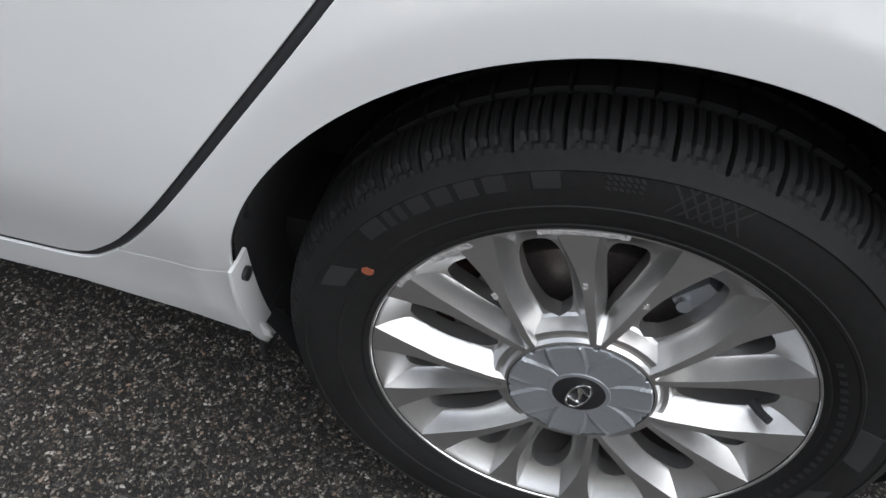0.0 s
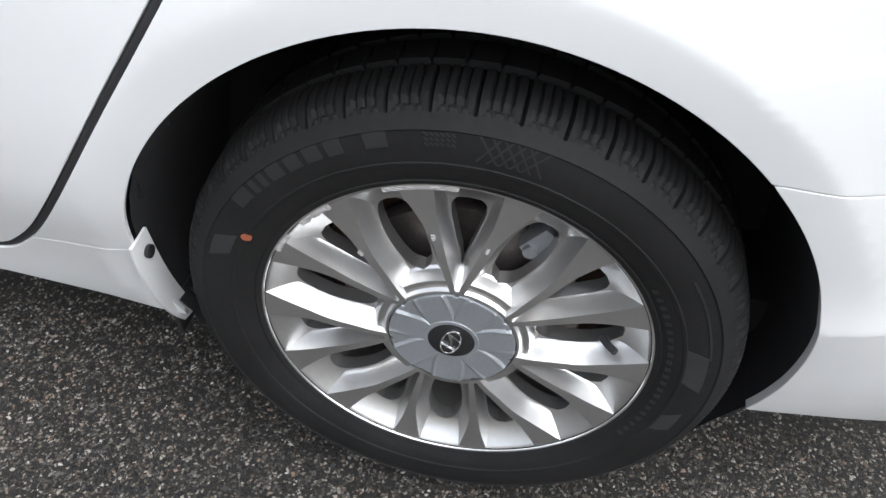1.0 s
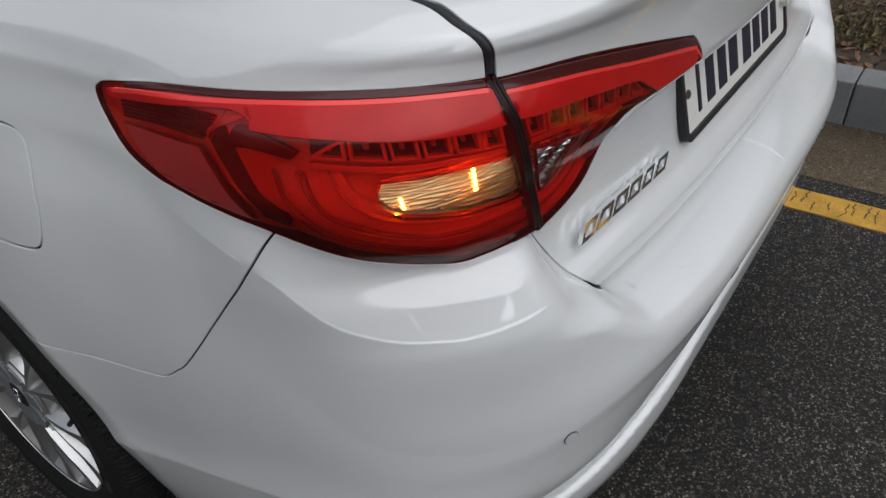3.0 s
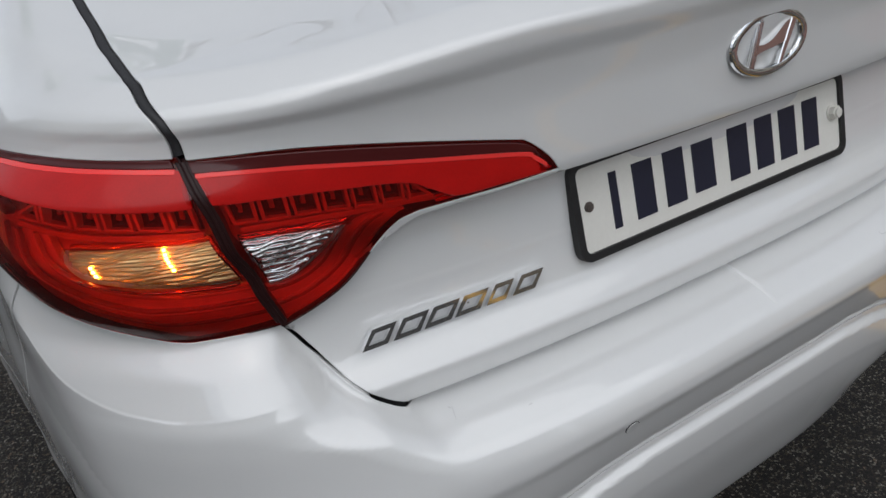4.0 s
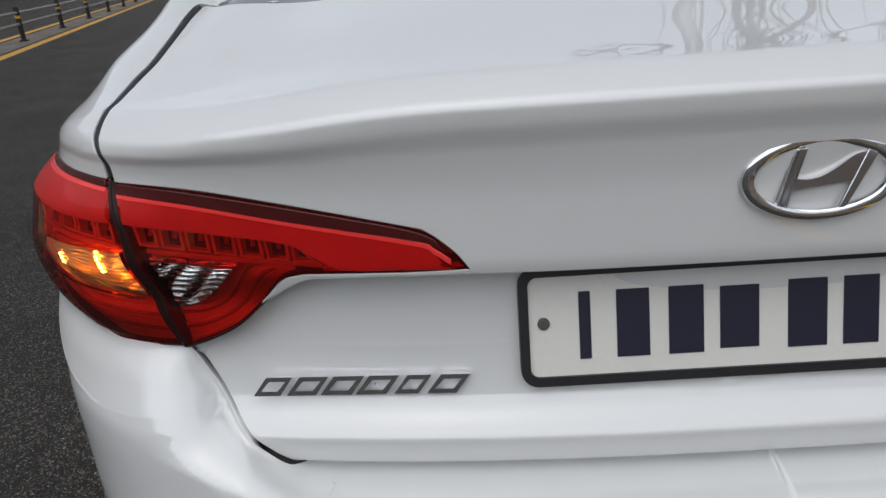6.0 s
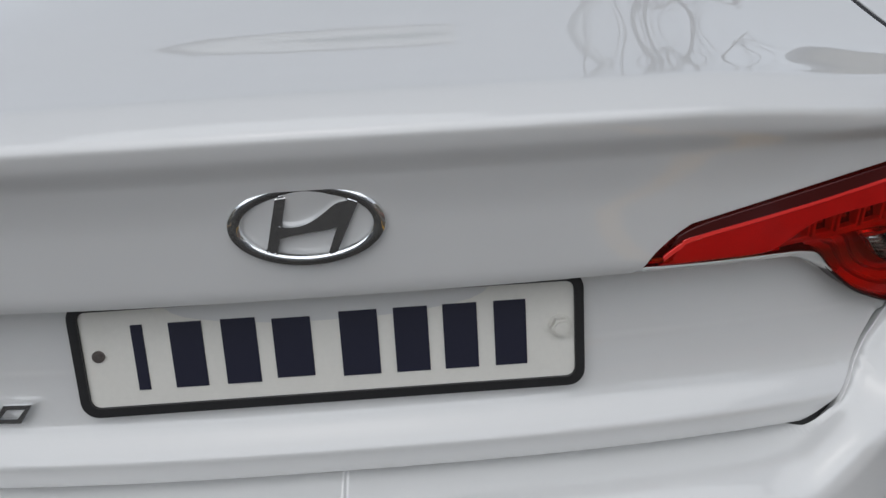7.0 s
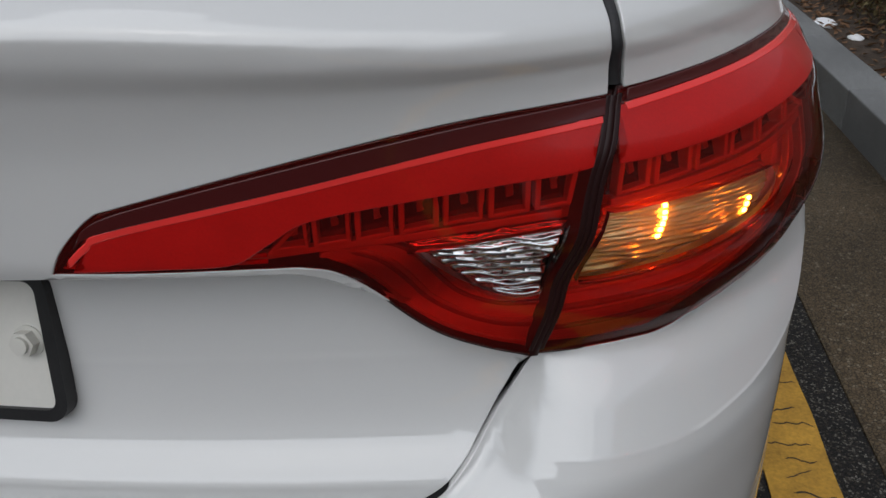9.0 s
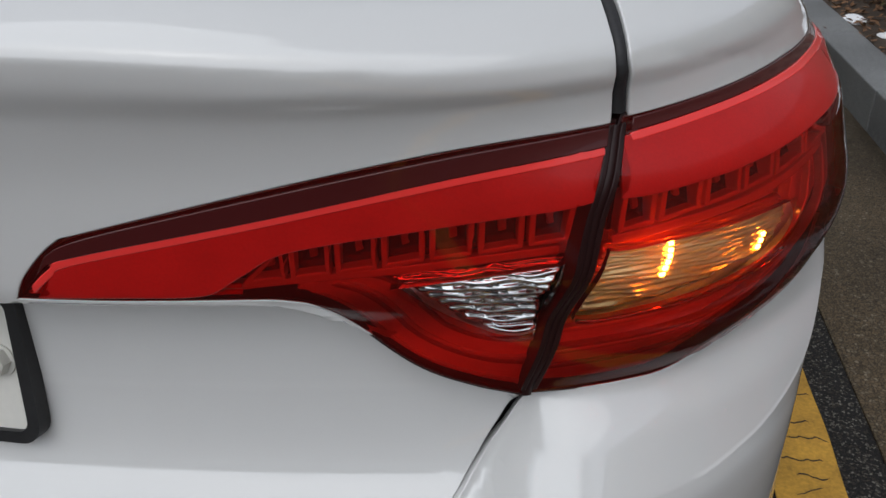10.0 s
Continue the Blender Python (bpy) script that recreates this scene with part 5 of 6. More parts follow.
    if side < 0 and y_axle < 2:
        # scraped stretches of the lip
        for a0, a1, r0 in ((112, 92, .2235), (140, 128, .2225), (154, 146, .2235), (128, 112, .2295)):
            bm = bmesh.new()
            rows = []
            for i in range(15):
                a = radians(a0 + (a1 - a0) * i / 14)
                inner = r0 + .003 * noise.noise((i * .9, a0, 0))
                rows.append([bm.verts.new((r * math.cos(a), y, r * math.sin(a))) for r, y in ((inner, -.0056), ((inner + .2345) / 2, -.0064), (.2345, -.0042))])
            for p, q in zip(rows, rows[1:]):
                for j in range(2):
                    bm.faces.new((p[j], p[j + 1], q[j + 1], q[j]))
            part("scrape", bm, SCUFF, disc, "rough scraped metal")
        for a, r in ((133, .159), (100.8, .160), (79.4, .153)):
            bm = slab(bmesh.new(), [(-.0028, -.0030), (-.0012, -.0042), (.0020, -.0034), (.0026, .0008), (.0012, .0040), (-.0008, .0030), (-.0024, .0036)], -.0004, .002)
            t = part("scrape", bm, SCUFF, disc, "pale scratched paint on a spoke")
            t.matrix_local = pose(r * math.cos(radians(a)), -.0042, r * math.sin(radians(a)), 0, -(a - 90), 0)
    return disc


def wheel_house(side, y_axle):
    """The dark liner round a wheel."""
    bm = bmesh.new()
    outer, inner, back = [], [], []
    for k in range(41):
        a = radians(-38 + 256 * k / 40)
        y, z = ARCH[2] * 1.006 * math.cos(a), max(ARCH[2] * 1.006 * math.sin(a) + ARCH[1], .13)
        x = float(skin(np.array([1.05]), np.array([max(z, .19)]))[0][0]) - .010
        outer.append(bm.verts.new((side * x, y_axle + y, z))), inner.append(bm.verts.new((side * .62, y_axle + y * 1.0, z)))
    for k in range(40):
        bm.faces.new((outer[k], outer[k + 1], inner[k + 1], inner[k]))
    bm.faces.new(inner)
    bmesh.ops.recalc_face_normals(bm, faces=bm.faces)
    return part("wheel_house", bm, LINER, car, "dark felt wheel house liner")


for side in (-1, 1):
    for y_axle in (1.105, 3.845):
        wheel(side, y_axle)
        wheel_house(side, y_axle)
    # bracket at the end of the sill, seen in the wheel opening
    outer, inner = curve_through([(.918, .398), (.913, .350), (.899, .290), (.878, .240), (.857, .206)], 4), curve_through([(.884, .404), (.874, .350), (.860, .296), (.840, .240), (.820, .200)], 4)
    bm = bmesh.new()
    rows = [[bm.verts.new((side * x, y + .004 * (k == 1), z)) for x, z in run] for k, (run, y) in enumerate(((outer, 1.485), ((outer + inner) / 2, 1.4795), (inner, 1.4830)))]
    for p, q in zip(rows, rows[1:]):
        for k in range(len(p) - 1):
            bm.faces.new((p[k], p[k + 1], q[k + 1], q[k]))
    made = bmesh.ops.extrude_face_region(bm, geom=list(bm.faces))["geom"]
    for v in made:
        if isinstance(v, bmesh.types.BMVert):
            v.co.y += .004
    part("sill_end", bm, PAINT, car, "white sill end flange with a black clip")
    clip = part("clip", round_of_many(bmesh.new(), 0, 0, .0085, -.003, .004, 18, .001), BLACK, car, "small black plastic clip")
    clip.matrix_local = pose(side * .893, 1.4815, .374)
    part("mud_flap", box(bmesh.new(), side * .80, side * .868, 1.485, 1.492, .19, .26, .002), BLACK, car)


# ---- the rest of the body: plain, out of sight ----
def lofted(name, grid, mat, label=""):
    n0, n1 = len(grid), len(grid[0])
    faces = [(i * n1 + j, (i + 1) * n1 + j, (i + 1) * n1 + j + 1, i * n1 + j + 1) for i in range(n0 - 1) for j in range(n1 - 1)]
    return part(name, from_lists([p for row in grid for p in row], faces), mat, car, label)


def screen(flip):
    rows = []
    for t in np.linspace(0, 1, 12):
        row = []
        for u in np.linspace(-.62, .62, 41):
            x, y, z = (float(c) for c in skin(np.array(abs(u)), np.array(1.418)))
            z += .002
            top = (x * .94, 1.42 - .10 * (x / .6) ** 2, 1.478 - .052 * (x / .62) ** 2)
            x1, y1, z1 = x + (top[0] - x) * t, y + (top[1] - y) * t, z + (top[2] - z) * t + .035 * math.sin(math.pi * t) * (1 - (x / .66) ** 2)
            row.append((math.copysign(x1, u), 4.95 - y1 if flip else y1, z1))
        rows.append(row)
    return rows


lofted("rear_window", screen(False), GLASS_DARK, "dark rear window")
lofted("windscreen", screen(True), GLASS_DARK, "dark windscreen")
lofted("roof", [[(x, y, 1.480 - .058 * (x / .62) ** 2 - .01 * ((y - 2.47) / 1.2) ** 2) for x in np.linspace(-.64, .64, 25)] for y in np.linspace(1.34, 3.61, 24)], PAINT, "white roof")
for side in (-1, 1):
    cols, rows = np.concatenate([np.arange(0, 1, .025), np.arange(1, 2.61, .05)]), np.concatenate([np.arange(.19, 1.05, .025), np.arange(1.05, 1.421, .0125)])
    keep_v, keep_f = [], []
    for i, s0 in enumerate(cols):
        for j, v0 in enumerate(rows):
            x, y, z = (float(c) for c in skin(np.array(s0), np.array(v0), True))
            keep_v.append((side * x, 4.95 - y, z))
    m = len(rows)
    for i in range(len(cols) - 1):
        for j in range(m - 1):
            c = np.mean([keep_v[i * m + j], keep_v[(i + 1) * m + j + 1]], 0)
            if np.hypot(c[1] - 3.845, c[2] - .345) > .395:
                keep_f.append((i * m + j, (i + 1) * m + j, (i + 1) * m + j + 1, i * m + j + 1))
    part("front_body", from_lists(keep_v, keep_f), PAINT, car)
part("underbody", box(bmesh.new(), -.76, .76, .45, 4.65, .255, .34, .03), BLACK, car)


# ---- the road and its edge ----
ground = tagged(part("ground", box(bmesh.new(), -140, 140, -90, 220, -0.3, 0.0), ASPHALT, None), "dark asphalt with pale stone chips", "road", kind="structure")


def slabs(name, x0, x1, y0, y1, z0, z1, mat, label, category, kind="structure"):
    return tagged(part(name, box(bmesh.new(), x0, x1, y0, y1, z0, z1, .003), mat, None), label, category, kind=kind)


gutter = slabs("gutter", 1.288, 1.77, -14, 40, -.2, .005, GUTTER, "stained brown concrete gutter along the kerb", "gutter")
verge = slabs("verge_soil", 1.96, 3.35, -14, 40, -.2, .150, SOIL, "dark soil bed behind the kerb with leaf litter", "soil")
walkway = slabs("pavement", 3.35, 9.0, -30, 60, -.2, .165, PAVING, "red-brown paved footway behind the hedge", "pavement")
slabs("pavement_edge", 3.28, 3.36, -14, 40, -.1, .185, GRANITE, "grey stone edging of the footway", "edging")


def yellow_strip(y0, y1, name):
    """A length of thick yellow paint, cracked across."""
    bm = bmesh.new()
    n = int((y1 - y0) / .02)
    left, right = [], []
    for k in range(n + 1):
        y = y0 + (y1 - y0) * k / n
        left.append((1.054 + .004 * noise.noise((y * 6, 0, 0)), y)), right.append((1.192 + .005 * noise.noise((y * 5, 9, 0)), y))
    f = [bm.verts.new((x, y, .004)) for x, y in left + right[::-1]]
    b = [bm.verts.new((x, y, -.004)) for x, y in left + right[::-1]]
    bm.faces.new(f)
    for k in range(len(f)):
        bm.faces.new((f[k], b[k], b[(k + 1) % len(f)], f[(k + 1) % len(f)]))
    return bm


strip_paint = tagged(part("yellow_line", yellow_strip(-8, 24, "yellow_line"), YELLOW, None), "worn yellow no-parking line with cracks", "road marking", kind="structure")
CRACK = material("crack_in_paint", (0.05, 0.035, 0.02), 0.9, vary=0.4, scale=60)
rnd = random.Random(5)
y = -1.2
while y < 5:
    bm = bmesh.new()
    x, pts = 1.058 + rnd.random() * .05, []
    end = min(1.19, x + .05 + rnd.random() * .09)
    yy = y
    while x < end:
        pts.append((x, yy))
        x += .008
        yy += rnd.uniform(-.006, .006)
    w = .0012 + .0014 * rnd.random()
    a = [bm.verts.new((px, py - w * (1 if 0 < i < len(pts) - 1 else .1), .0046)) for i, (px, py) in enumerate(pts)]
    b = [bm.verts.new((px, py + w * (1 if 0 < i < len(pts) - 1 else .1), .0046)) for i, (px, py) in enumerate(pts)]
    for i in range(len(pts) - 1):
        bm.faces.new((a[i], a[i + 1], b[i + 1], b[i]))
    part("crack", bm, CRACK, strip_paint)
    y += rnd.uniform(.025, .075)

# kerb of granite blocks
kerb = tagged(part("kerb", box(bmesh.new(), 1.80, 1.93, -13, 40, -.15, .150), BLACK, None), "kerb of grey granite blocks with dark joints", "kerb", kind="structure")
block = bpy.data.meshes.new("kerb_block")
bm = box(bmesh.new(), 0, .185, -.4540, .4540, 0, .330)
for v in bm.verts:
    v.co.z -= .152
bmesh.ops.bevel(bm, geom=list(bm.edges), offset=.008, segments=2, profile=.6, affect="EDGES")
bm.to_mesh(block)
bm.free()
block.materials.append(GRANITE)
for k in range(-14, 43):
    ob = new("kerb_block", block)
    ob.parent = kerb
    ob.matrix_local = pose(1.768 + rnd.uniform(-.003, .003), k * .9125 + .581, rnd.uniform(-.002, .002), 0, 0, rnd.uniform(-.15, .15))

# lane marking, and the divider over the road
def painted(name, p, q, width, mat, label, category="road marking", z=.004):
    p, q = Vector(p), Vector(q)
    d = (q - p).normalized()
    n = Vector((-d.y, d.x)) * width / 2
    bm = bmesh.new()
    f = [bm.verts.new((c.x, c.y, z)) for c in (p - n, q - n, q + n, p + n)]
    b = [bm.verts.new((v.co.x, v.co.y, -.01)) for v in f]
    bm.faces.new(f)
    for k in range(4):
        bm.faces.new((f[k], b[k], b[(k + 1) % 4], f[(k + 1) % 4]))
    return tagged(part(name, bm, mat, None), label, category, kind="structure")


for k in range(5):
    a, b = Vector((-2.47, 6.88)), Vector((-2.73, 11.72))
    step = (b - a) * 2.1 * k
    painted("lane_dash", a + step, b + step, .16, WHITE_LINE, "worn white lane dash on the asphalt")
MEDIAN_A, MEDIAN_B = Vector((-6.0, 4.0)), Vector((-14.6, 37.0))
along = (MEDIAN_B - MEDIAN_A).normalized()
across = Vector((-along.y, along.x))
painted("divider_line", MEDIAN_A - along * 10, MEDIAN_B + along * 60, .22, YELLOW, "yellow line beside the road divider")
painted("divider_line", MEDIAN_A - along * 10 + across * 1.25, MEDIAN_B + along * 60 + across * 1.25, .2, YELLOW, "yellow line beside the road divider")
DUSTY = granular("dusty_concrete", (0.14, 0.12, 0.10), (0.30, 0.28, 0.25), (0.2, 0.17, 0.14), 30, .4)
painted("divider_bed", MEDIAN_A - along * 10 + across * .6, MEDIAN_B + along * 60 + across * .6, .8, DUSTY, "dusty brown concrete strip under the rail", "road divider", .007)
RAIL = material("grey_brown_painted_rail", (0.22, 0.20, 0.17), 0.45, metal=0.3, vary=0.2, scale=3)
POST_YELLOW = material("yellow_reflective_band", (0.62, 0.37, 0.03), 0.5, vary=0.1, scale=20)
rail = tagged(new("guard_rail"), "low road divider rail on black posts with yellow bands", "guard rail")
span = (MEDIAN_B - MEDIAN_A).length + 60
for h in (.38, .62):
    a, b = MEDIAN_A + across * .55, MEDIAN_A + along * span + across * .55
    part("rail_bar", tube(bmesh.new(), [(a.x, a.y, h), (b.x, b.y, h)], .03, 10), RAIL, rail)
d = 1.0
while d < span:
    c = MEDIAN_A + along * d + across * .55
    post = part("post", tube(bmesh.new(), [(c.x, c.y, 0), (c.x, c.y, .04), (c.x, c.y, .041), (c.x, c.y, .74), (c.x, c.y, .76)], [.10, .10, .055, .055, .02], 12), BLACK, rail)
    part("band", tube(bmesh.new(), [(c.x, c.y, .50), (c.x, c.y, .56)], .058, 12), POST_YELLOW, post)
    d += 4.0


# ---- planting behind the kerb ----
def leaf_cloud(count, place, size, seed, curl=.3):
    """Many small folded leaves as one mesh; place(r) gives a spot and a random source."""
    r = random.Random(seed)
    verts, faces = [], []
    for _ in range(count):
        p, flat = place(r)
        s = size * r.uniform(.55, 1.35)
        m = (Euler((r.uniform(-.5, .5), r.uniform(-.5, .5), r.uniform(0, 6.28))) if flat else Euler((r.uniform(-1.5, 1.5), r.uniform(-1.5, 1.5), r.uniform(0, 6.28)))).to_matrix()
        k = len(verts)
        for q in ((-1, 0, 0), (-.2, -.42, curl * .4), (1, 0, curl * .3), (-.2, .42, curl * .4), (.1, 0, -.05)):
            verts.append(tuple(Vector(p) + m @ (Vector(q) * s)))
        faces += [(k, k + 1, k + 4), (k + 1, k + 2, k + 4), (k + 2, k + 3, k + 4), (k + 3, k, k + 4)]
    return verts, faces


def hedge_top(x, y):
    return .44 + .05 * noise.noise((x * 2.2, y * 1.6, 3)) + .03 * noise.noise((x * 7, y * 7, 1))


def hedge_spot(r):
    while True:
        x, y = r.uniform(2.16, 3.22), r.uniform(1.5, 9.0)
        edge = .07 * noise.noise((y * 1.8, 5, 0))
        z = .17 + (hedge_top(x, y) - .17) * r.random() ** .6
        near = min(x - 2.18 - edge, 3.2 - x, (y - 1.6) * .8)
        if near > -.03 and (near < .16 or z > hedge_top(x, y) - .12):
            return (x, y, z), False


def leafy(name, v, f, mat, label, category, kind):
    return tagged(new(name, mesh_of(name, v, f, mat, smooth_faces=False)), label, category, kind=kind)


hedge = leafy("hedge_leaves", *leaf_cloud(26000, hedge_spot, .019, 3), LEAF, "low clipped hedge with bronze-green winter leaves", "hedge", "stuff")
leafy("hedge_dry_leaves", *leaf_cloud(9000, hedge_spot, .017, 4), LEAF_DRY, "dry brown leaves caught in the hedge", "leaves", "stuff")
bm = bmesh.new()
r = random.Random(8)
for _ in range(420):
    x, y = r.uniform(2.2, 3.15), r.uniform(1.6, 8.5)
    p = Vector((x, y, .15))
    tip = Vector((x + r.uniform(-.12, .12), y + r.uniform(-.12, .12), r.uniform(.30, .48)))
    tube(bm, [p, (p + tip) / 2 + Vector((r.uniform(-.03, .03), r.uniform(-.03, .03), 0)), tip], [.005, .0035, .0015], 4)
tagged(part("hedge_twigs", bm, TWIG, None), "grey-brown twigs inside the hedge", "twigs", kind="stuff")


def low_plants(r):
    y = r.uniform(-1.5, 1.7)
    x = 2.20 + abs(r.gauss(0, .35))
    return (min(x, 3.2), y, .16 + abs(r.gauss(0, .08)) * min(1, (x - 2.1) * 3)), r.random() < .4


leafy("shrub_leaves", *leaf_cloud(5200, low_plants, .019, 12), LEAF, "sparse shrubs with bronze-green leaves", "shrub", "stuff")
bm = bmesh.new()
for _ in range(150):
    x, y = r.uniform(2.15, 3.1), r.uniform(-1.5, 1.8)
    p, tip = Vector((x, y, .15)), Vector((x + r.uniform(-.2, .2), y + r.uniform(-.2, .2), r.uniform(.25, .5)))
    tube(bm, [p, (p + tip) / 2 + Vector((r.uniform(-.04, .04), r.uniform(-.04, .04), .02)), tip], [.004, .003, .0012], 4)
tagged(part("shrub_twigs", bm, TWIG, None), "bare thin shrub twigs", "twigs", kind="stuff")
litter = lambda q: ((q.uniform(1.955, 2.9) if q.random() < .97 else q.uniform(1.80, 1.95), q.uniform(-2, 7), .155 + .012 * q.random()), True)
leafy("leaf_litter", *leaf_cloud(3600, litter, .026, 21, .5), LEAF_DRY, "brown fallen leaves on the soil", "leaves", "stuff")


def snow_patch(cx, cy, rx, ry, z, thick, seed):
    """A lumpy pad of snow with an uneven edge."""
    bm = bmesh.new()
    rings, n = [], 44
    for j in range(9):
        t = (j / 8) ** .7
        ring = []
        for k in range(n):
            a = k * math.tau / n
            edge = 1 + .30 * noise.noise((math.cos(a) * 1.6, math.sin(a) * 1.6, seed)) + .16 * noise.noise((math.cos(a) * 5, math.sin(a) * 5, seed + 4))
            x, y = cx + rx * t * edge * math.cos(a), cy + ry * t * edge * math.sin(a)
            lump = .6 + .5 * noise.noise((x * 6, y * 6, seed)) + .25 * noise.noise((x * 17, y * 17, seed))
            base = z(x, y)
            ring.append(bm.verts.new((x, y, base + thick * lump * (1 - t ** 5) - .014 * (t > .97))))
        rings.append(ring)
    for p, q in zip(rings, rings[1:]):
        for k in range(n):
            bm.faces.new((p[k], p[(k + 1) % n], q[(k + 1) % n], q[k]))
    bmesh.ops.remove_doubles(bm, verts=bm.verts, dist=.001)
    bottom = [bm.verts.new(v.co - Vector((0, 0, .02))) for v in rings[-1] if v.is_valid]
    return bm


for k, (cx, cy, rx, ry) in enumerate(((2.62, 2.75, .34, .42), (2.72, 3.60, .36, .44), (2.45, 3.95, .16, .22), (2.66, 4.60, .40, .38), (2.60, 5.5, .36, .42), (2.75, 6.4, .34, .5), (2.7, 7.6, .38, .5), (2.40, 3.15, .10, .12))):
    tagged(part("snow_pad", snow_patch(cx, cy, rx, ry, lambda x, y: hedge_top(x, y) - .01, .05, k * 3.7), SNOW, None), "lumpy white snow lying on the hedge", "snow", "snow on the hedge")
for k, (cx, cy, rx, ry) in enumerate(((2.03, 3.05, .05, .09), (2.05, 2.55, .04, .07), (2.02, 4.1, .06, .12), (1.975, 2.75, .022, .07), (1.978, 2.58, .028, .08), (1.988, 2.45, .03, .06), (1.988, 2.31, .034, .08), (1.978, 2.17, .03, .07), (2.08, 3.77, .04, .06), (2.12, 4.9, .06, .10))):
    tagged(part("snow_lump", snow_patch(cx, cy, rx, ry, lambda x, y: .150, .03, 40 + k * 2.3), SNOW, None), "small melting snow lump on the soil", "snow", "snow on the soil")

# loose chips standing proud of the asphalt, where it is seen close
def chips(count, x0, x1, y0, y1, seed):
    r = random.Random(seed)
    verts, faces = [], []
    for _ in range(count):
        x, y, s = r.uniform(x0, x1), r.uniform(y0, y1), r.uniform(.0016, .0042)
        a, k = r.uniform(0, 6.28), len(verts)
        ca, sa = math.cos(a) * s, math.sin(a) * s
        lng = r.uniform(.9, 1.7)
        for u, w, h in ((lng, .1, 0), (0.1, .8, 0), (-lng, 0, 0), (0, -.9, 0), (.3, .1, .8), (-.4, -.1, .7)):
            verts.append((x + u * ca - w * sa, y + u * sa + w * ca, h * s * .8 + .0002))
        faces += [(k, k + 1, k + 4), (k + 1, k + 5, k + 4), (k + 1, k + 2, k + 5), (k + 2, k + 3, k + 5), (k + 3, k + 4, k + 5), (k + 3, k, k + 4)]
    return verts, faces


CHIP_MIX = granular("mixed_stone_chips", (0.05, 0.047, 0.043), (0.34, 0.32, 0.29), (0.17, 0.12, 0.085), 90, .2, stain=.1)
leafy("stone_chips", *chips(15000, -1.55, -.72, .2, 2.1, 31), CHIP_MIX, "pale stone chips in the asphalt beside the car", "gravel", "stuff")
leafy("stone_chips", *chips(9000, -1.1, 1.05, -.75, .12, 32), CHIP_MIX, "pale stone chips in the asphalt behind the car", "gravel", "stuff")
leafy("grit", *chips(2600, 1.29, 1.77, -.5, 4.5, 33), CHIP_MIX, "grit lying in the gutter", "gravel", "stuff")


# ---- what closes the street, mirrored in the paint: houses, most of them added, and trees ----
PLASTER = material("cream_plaster", (0.50, 0.46, 0.38), 0.85, vary=0.08, scale=0.6, bump=0.1, bump_scale=20)
PLASTER_GREY = material("grey_plaster", (0.36, 0.36, 0.36), 0.85, vary=0.1, scale=0.6, bump=0.1, bump_scale=20)
PANE = material("window_pane", (0.04, 0.05, 0.06), 0.06, coat=0.5)


def building(x0, x1, y0, y1, h, mat, label, facing):
    """A plain block of flats with rows of windows on the side that faces the street."""
    base = Vector(((x0 + x1) / 2, (y0 + y1) / 2, 0))
    house = tagged(new("skyline_block"), label, "building")
    house.location = base
    hx, hy = (x1 - x0) / 2, (y1 - y0) / 2
    part("wall", box(bmesh.new(), -hx, hx, -hy, hy, 0, h, .05), mat, house)
    part("roof", box(bmesh.new(), -hx - .3, hx + .3, -hy - .3, hy + .3, h, h + .5, .05), PLASTER_GREY, house)
    along_x = facing in ("north", "south")
    n = int((hx if along_x else hy) * 2 / 3.2)
    pane_mesh = None
    for i in range(n):
        for f in range(int(h / 3)):
            u, z = (-(hx if along_x else hy) + 1.6 + i * 3.2, f * 3 + 1.0)
            if pane_mesh is None:
                bm = box(bmesh.new(), -.8, .8, -.06, .06, 0, 1.5, .02)
                pane_mesh = bpy.data.meshes.new("window")
                bm.to_mesh(pane_mesh), bm.free()
                pane_mesh.materials.append(PANE)
            ob = new("window", pane_mesh)
            ob.parent = house
            ob.matrix_local = {"south": pose(u, -hy, z), "north": pose(u, hy, z), "east": pose(hx, u, z, 0, 0, 90), "west": pose(-hx, u, z, 0, 0, 90)}[facing]
    return house


building(-50, -37, -44, 20, 14, PLASTER, "cream block of flats across the road", "east")
# the next three are added out of view to darken the mirrored horizon
building(-50, -37, 20.6, 80, 14.5, PLASTER_GREY, "unseen grey block of flats, added to lengthen the mirrored skyline", "east")
building(-36, 15, -56, -44, 13.5, PLASTER_GREY, "unseen grey block of flats, added to darken reflections in the tail", "north")
building(16, 28, -43, 60, 7.5, PLASTER, "unseen cream block of flats, added to hide the low sky", "west")


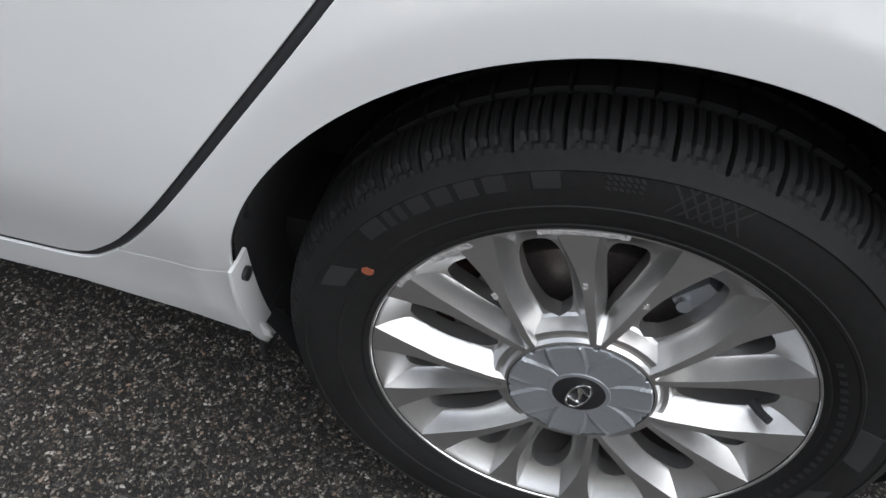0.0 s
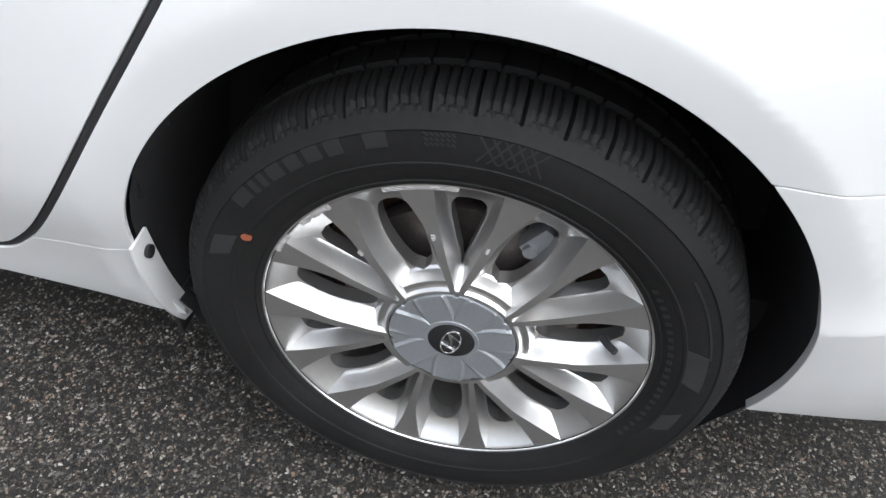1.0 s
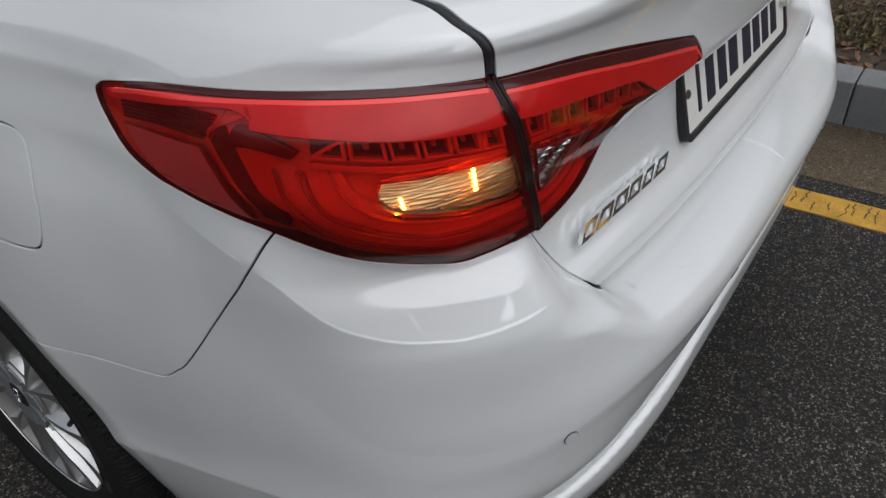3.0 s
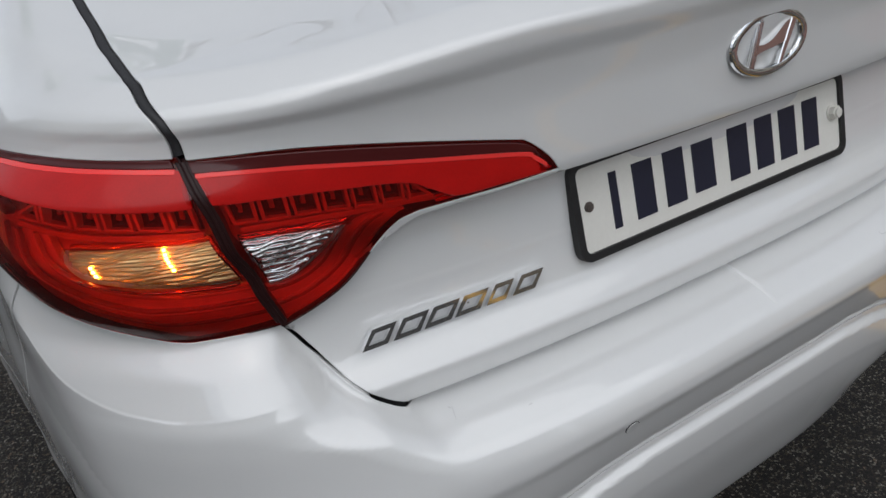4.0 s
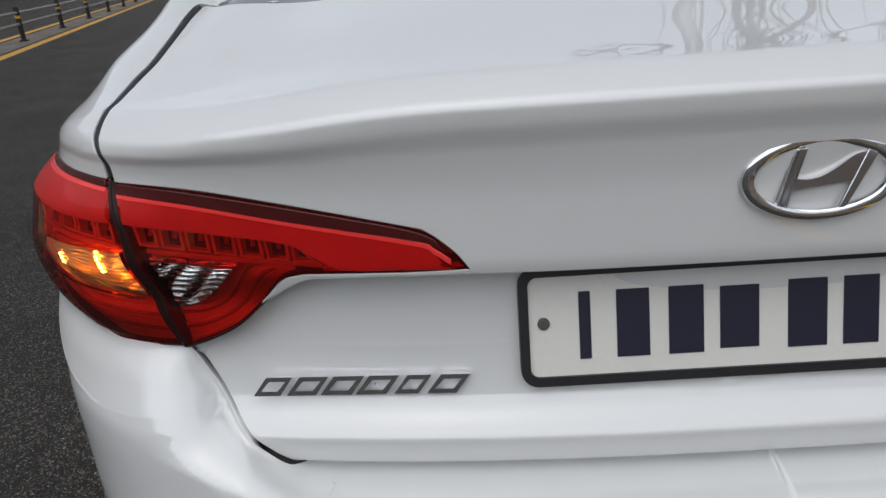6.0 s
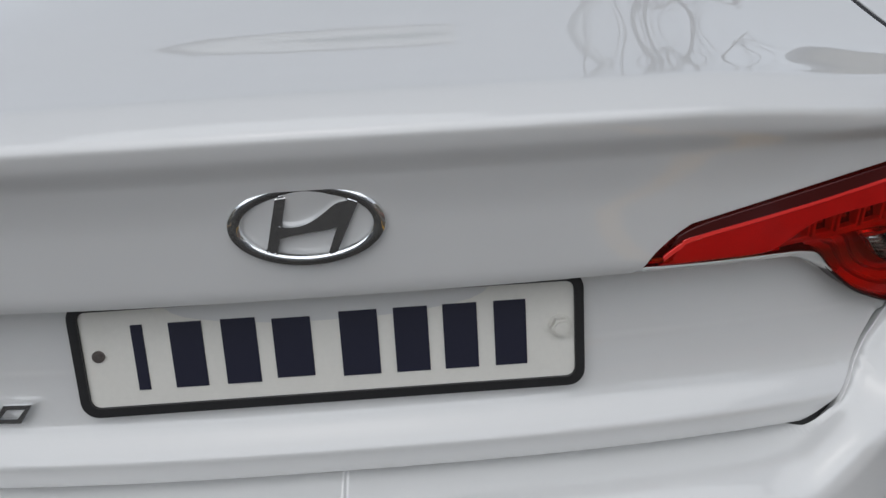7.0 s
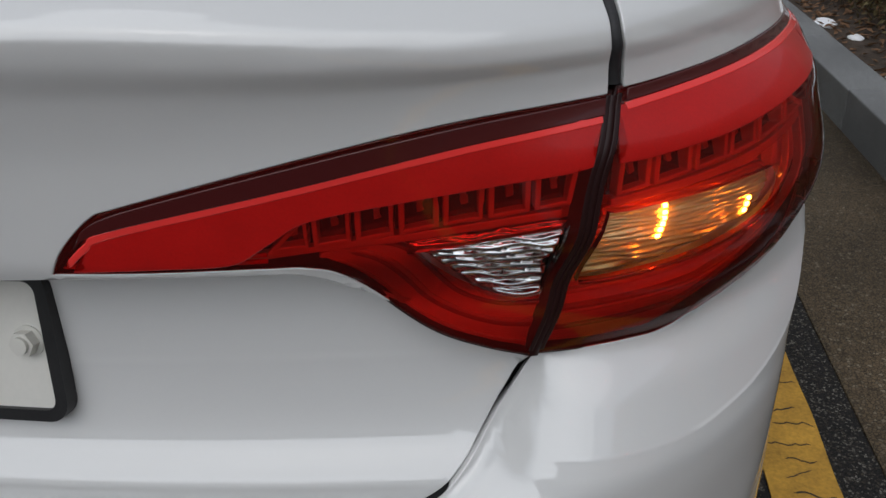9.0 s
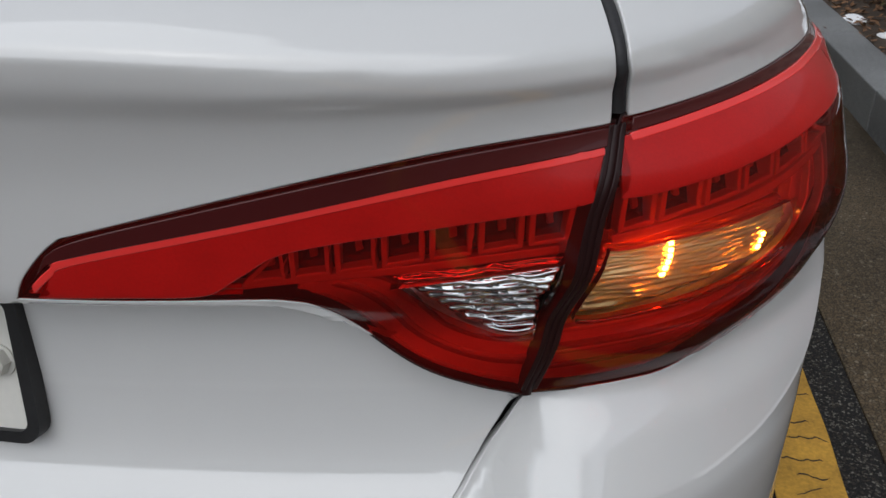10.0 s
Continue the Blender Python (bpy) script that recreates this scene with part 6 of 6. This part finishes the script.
def bare_tree(x, y, h, seed, droop, label):
    r = random.Random(seed)
    tree = tagged(new("bare_tree"), label, "tree", "street trees")
    tree.location = (x, y, 0)
    trunk = [(0, 0, -.1), (.05, .02, h * .2), (.0, .1, h * .42), (.1, .0, h * .6)]
    part("trunk", tube(bmesh.new(), trunk, [h * .028, h * .022, h * .018, h * .013], 10), TWIG, tree)
    for b in range(9):
        bm = bmesh.new()
        a, z0 = b * 2.4 + r.random(), h * r.uniform(.34, .6)
        out = h * r.uniform(.22, .36)
        limb = [Vector((0, 0, z0)) + Vector((math.cos(a) * out * t, math.sin(a) * out * t, h * .34 * (t - .35 * t * t))) for t in np.linspace(0, 1, 6)]
        tube(bm, limb, [h * .011 * (1 - .8 * t) for t in np.linspace(0, 1, 6)], 6)
        for _ in range(16):
            i = r.randint(1, 5)
            p, w = limb[i], r.uniform(0, 6.28)
            length = h * r.uniform(.10, .26)
            pts = [p + Vector((math.cos(w) * length * .5 * t, math.sin(w) * length * .5 * t, length * ((.45 * t) - droop * t * t))) for t in np.linspace(0, 1, 5)]
            tube(bm, pts, [.018, .014, .011, .008, .005], 4)
        part("branch", bm, TWIG, tree)
    return tree


bare_tree(4.4, 10.5, 8.0, 2, 1.3, "bare drooping winter tree beside the road")
bare_tree(5.0, 24, 9, 5, .3, "bare winter street tree")
bare_tree(5.2, -14, 9, 7, .3, "bare winter street tree")

# the direction sign over the road
SIGN_GREEN = material("green_sign_sheet", (0.012, 0.10, 0.06), 0.4, vary=0.05, scale=3)
SIGN_WHITE = material("white_sign_sheet", (0.75, 0.76, 0.75), 0.4)
POLE = material("galvanised_pole", (0.40, 0.41, 0.42), 0.5, metal=0.6, vary=0.15, scale=4)
sign = tagged(new("road_sign"), "green overhead road sign on a curved steel pole", "road sign")
sign.location = (3.5, 10.5, 0)
part("pole", tube(bmesh.new(), [(0, 0, -.1), (0, 0, 3), (0, 0, 5.6), (-.5, 0, 6.9), (-1.6, 0, 7.4), (-9.0, 0, 7.55)], [.16, .15, .14, .13, .12, .09], 14), POLE, sign)
board = part("sign_board", box(bmesh.new(), -8.6, -2.6, -.16, -.08, 6.75, 7.75, .02), SIGN_GREEN, sign)
part("sign_border", box(bmesh.new(), -8.66, -2.54, -.15, -.09, 6.69, 7.81, .02), SIGN_WHITE, sign)
for x0, w in ((-8.2, 1.3), (-6.2, 1.2), (-4.3, 1.3)):
    for z0, h in ((7.30, .24), (6.92, .16)):
        part("sign_bar", box(bmesh.new(), x0, x0 + w, -.175, -.155, z0, z0 + h), SIGN_WHITE, board)
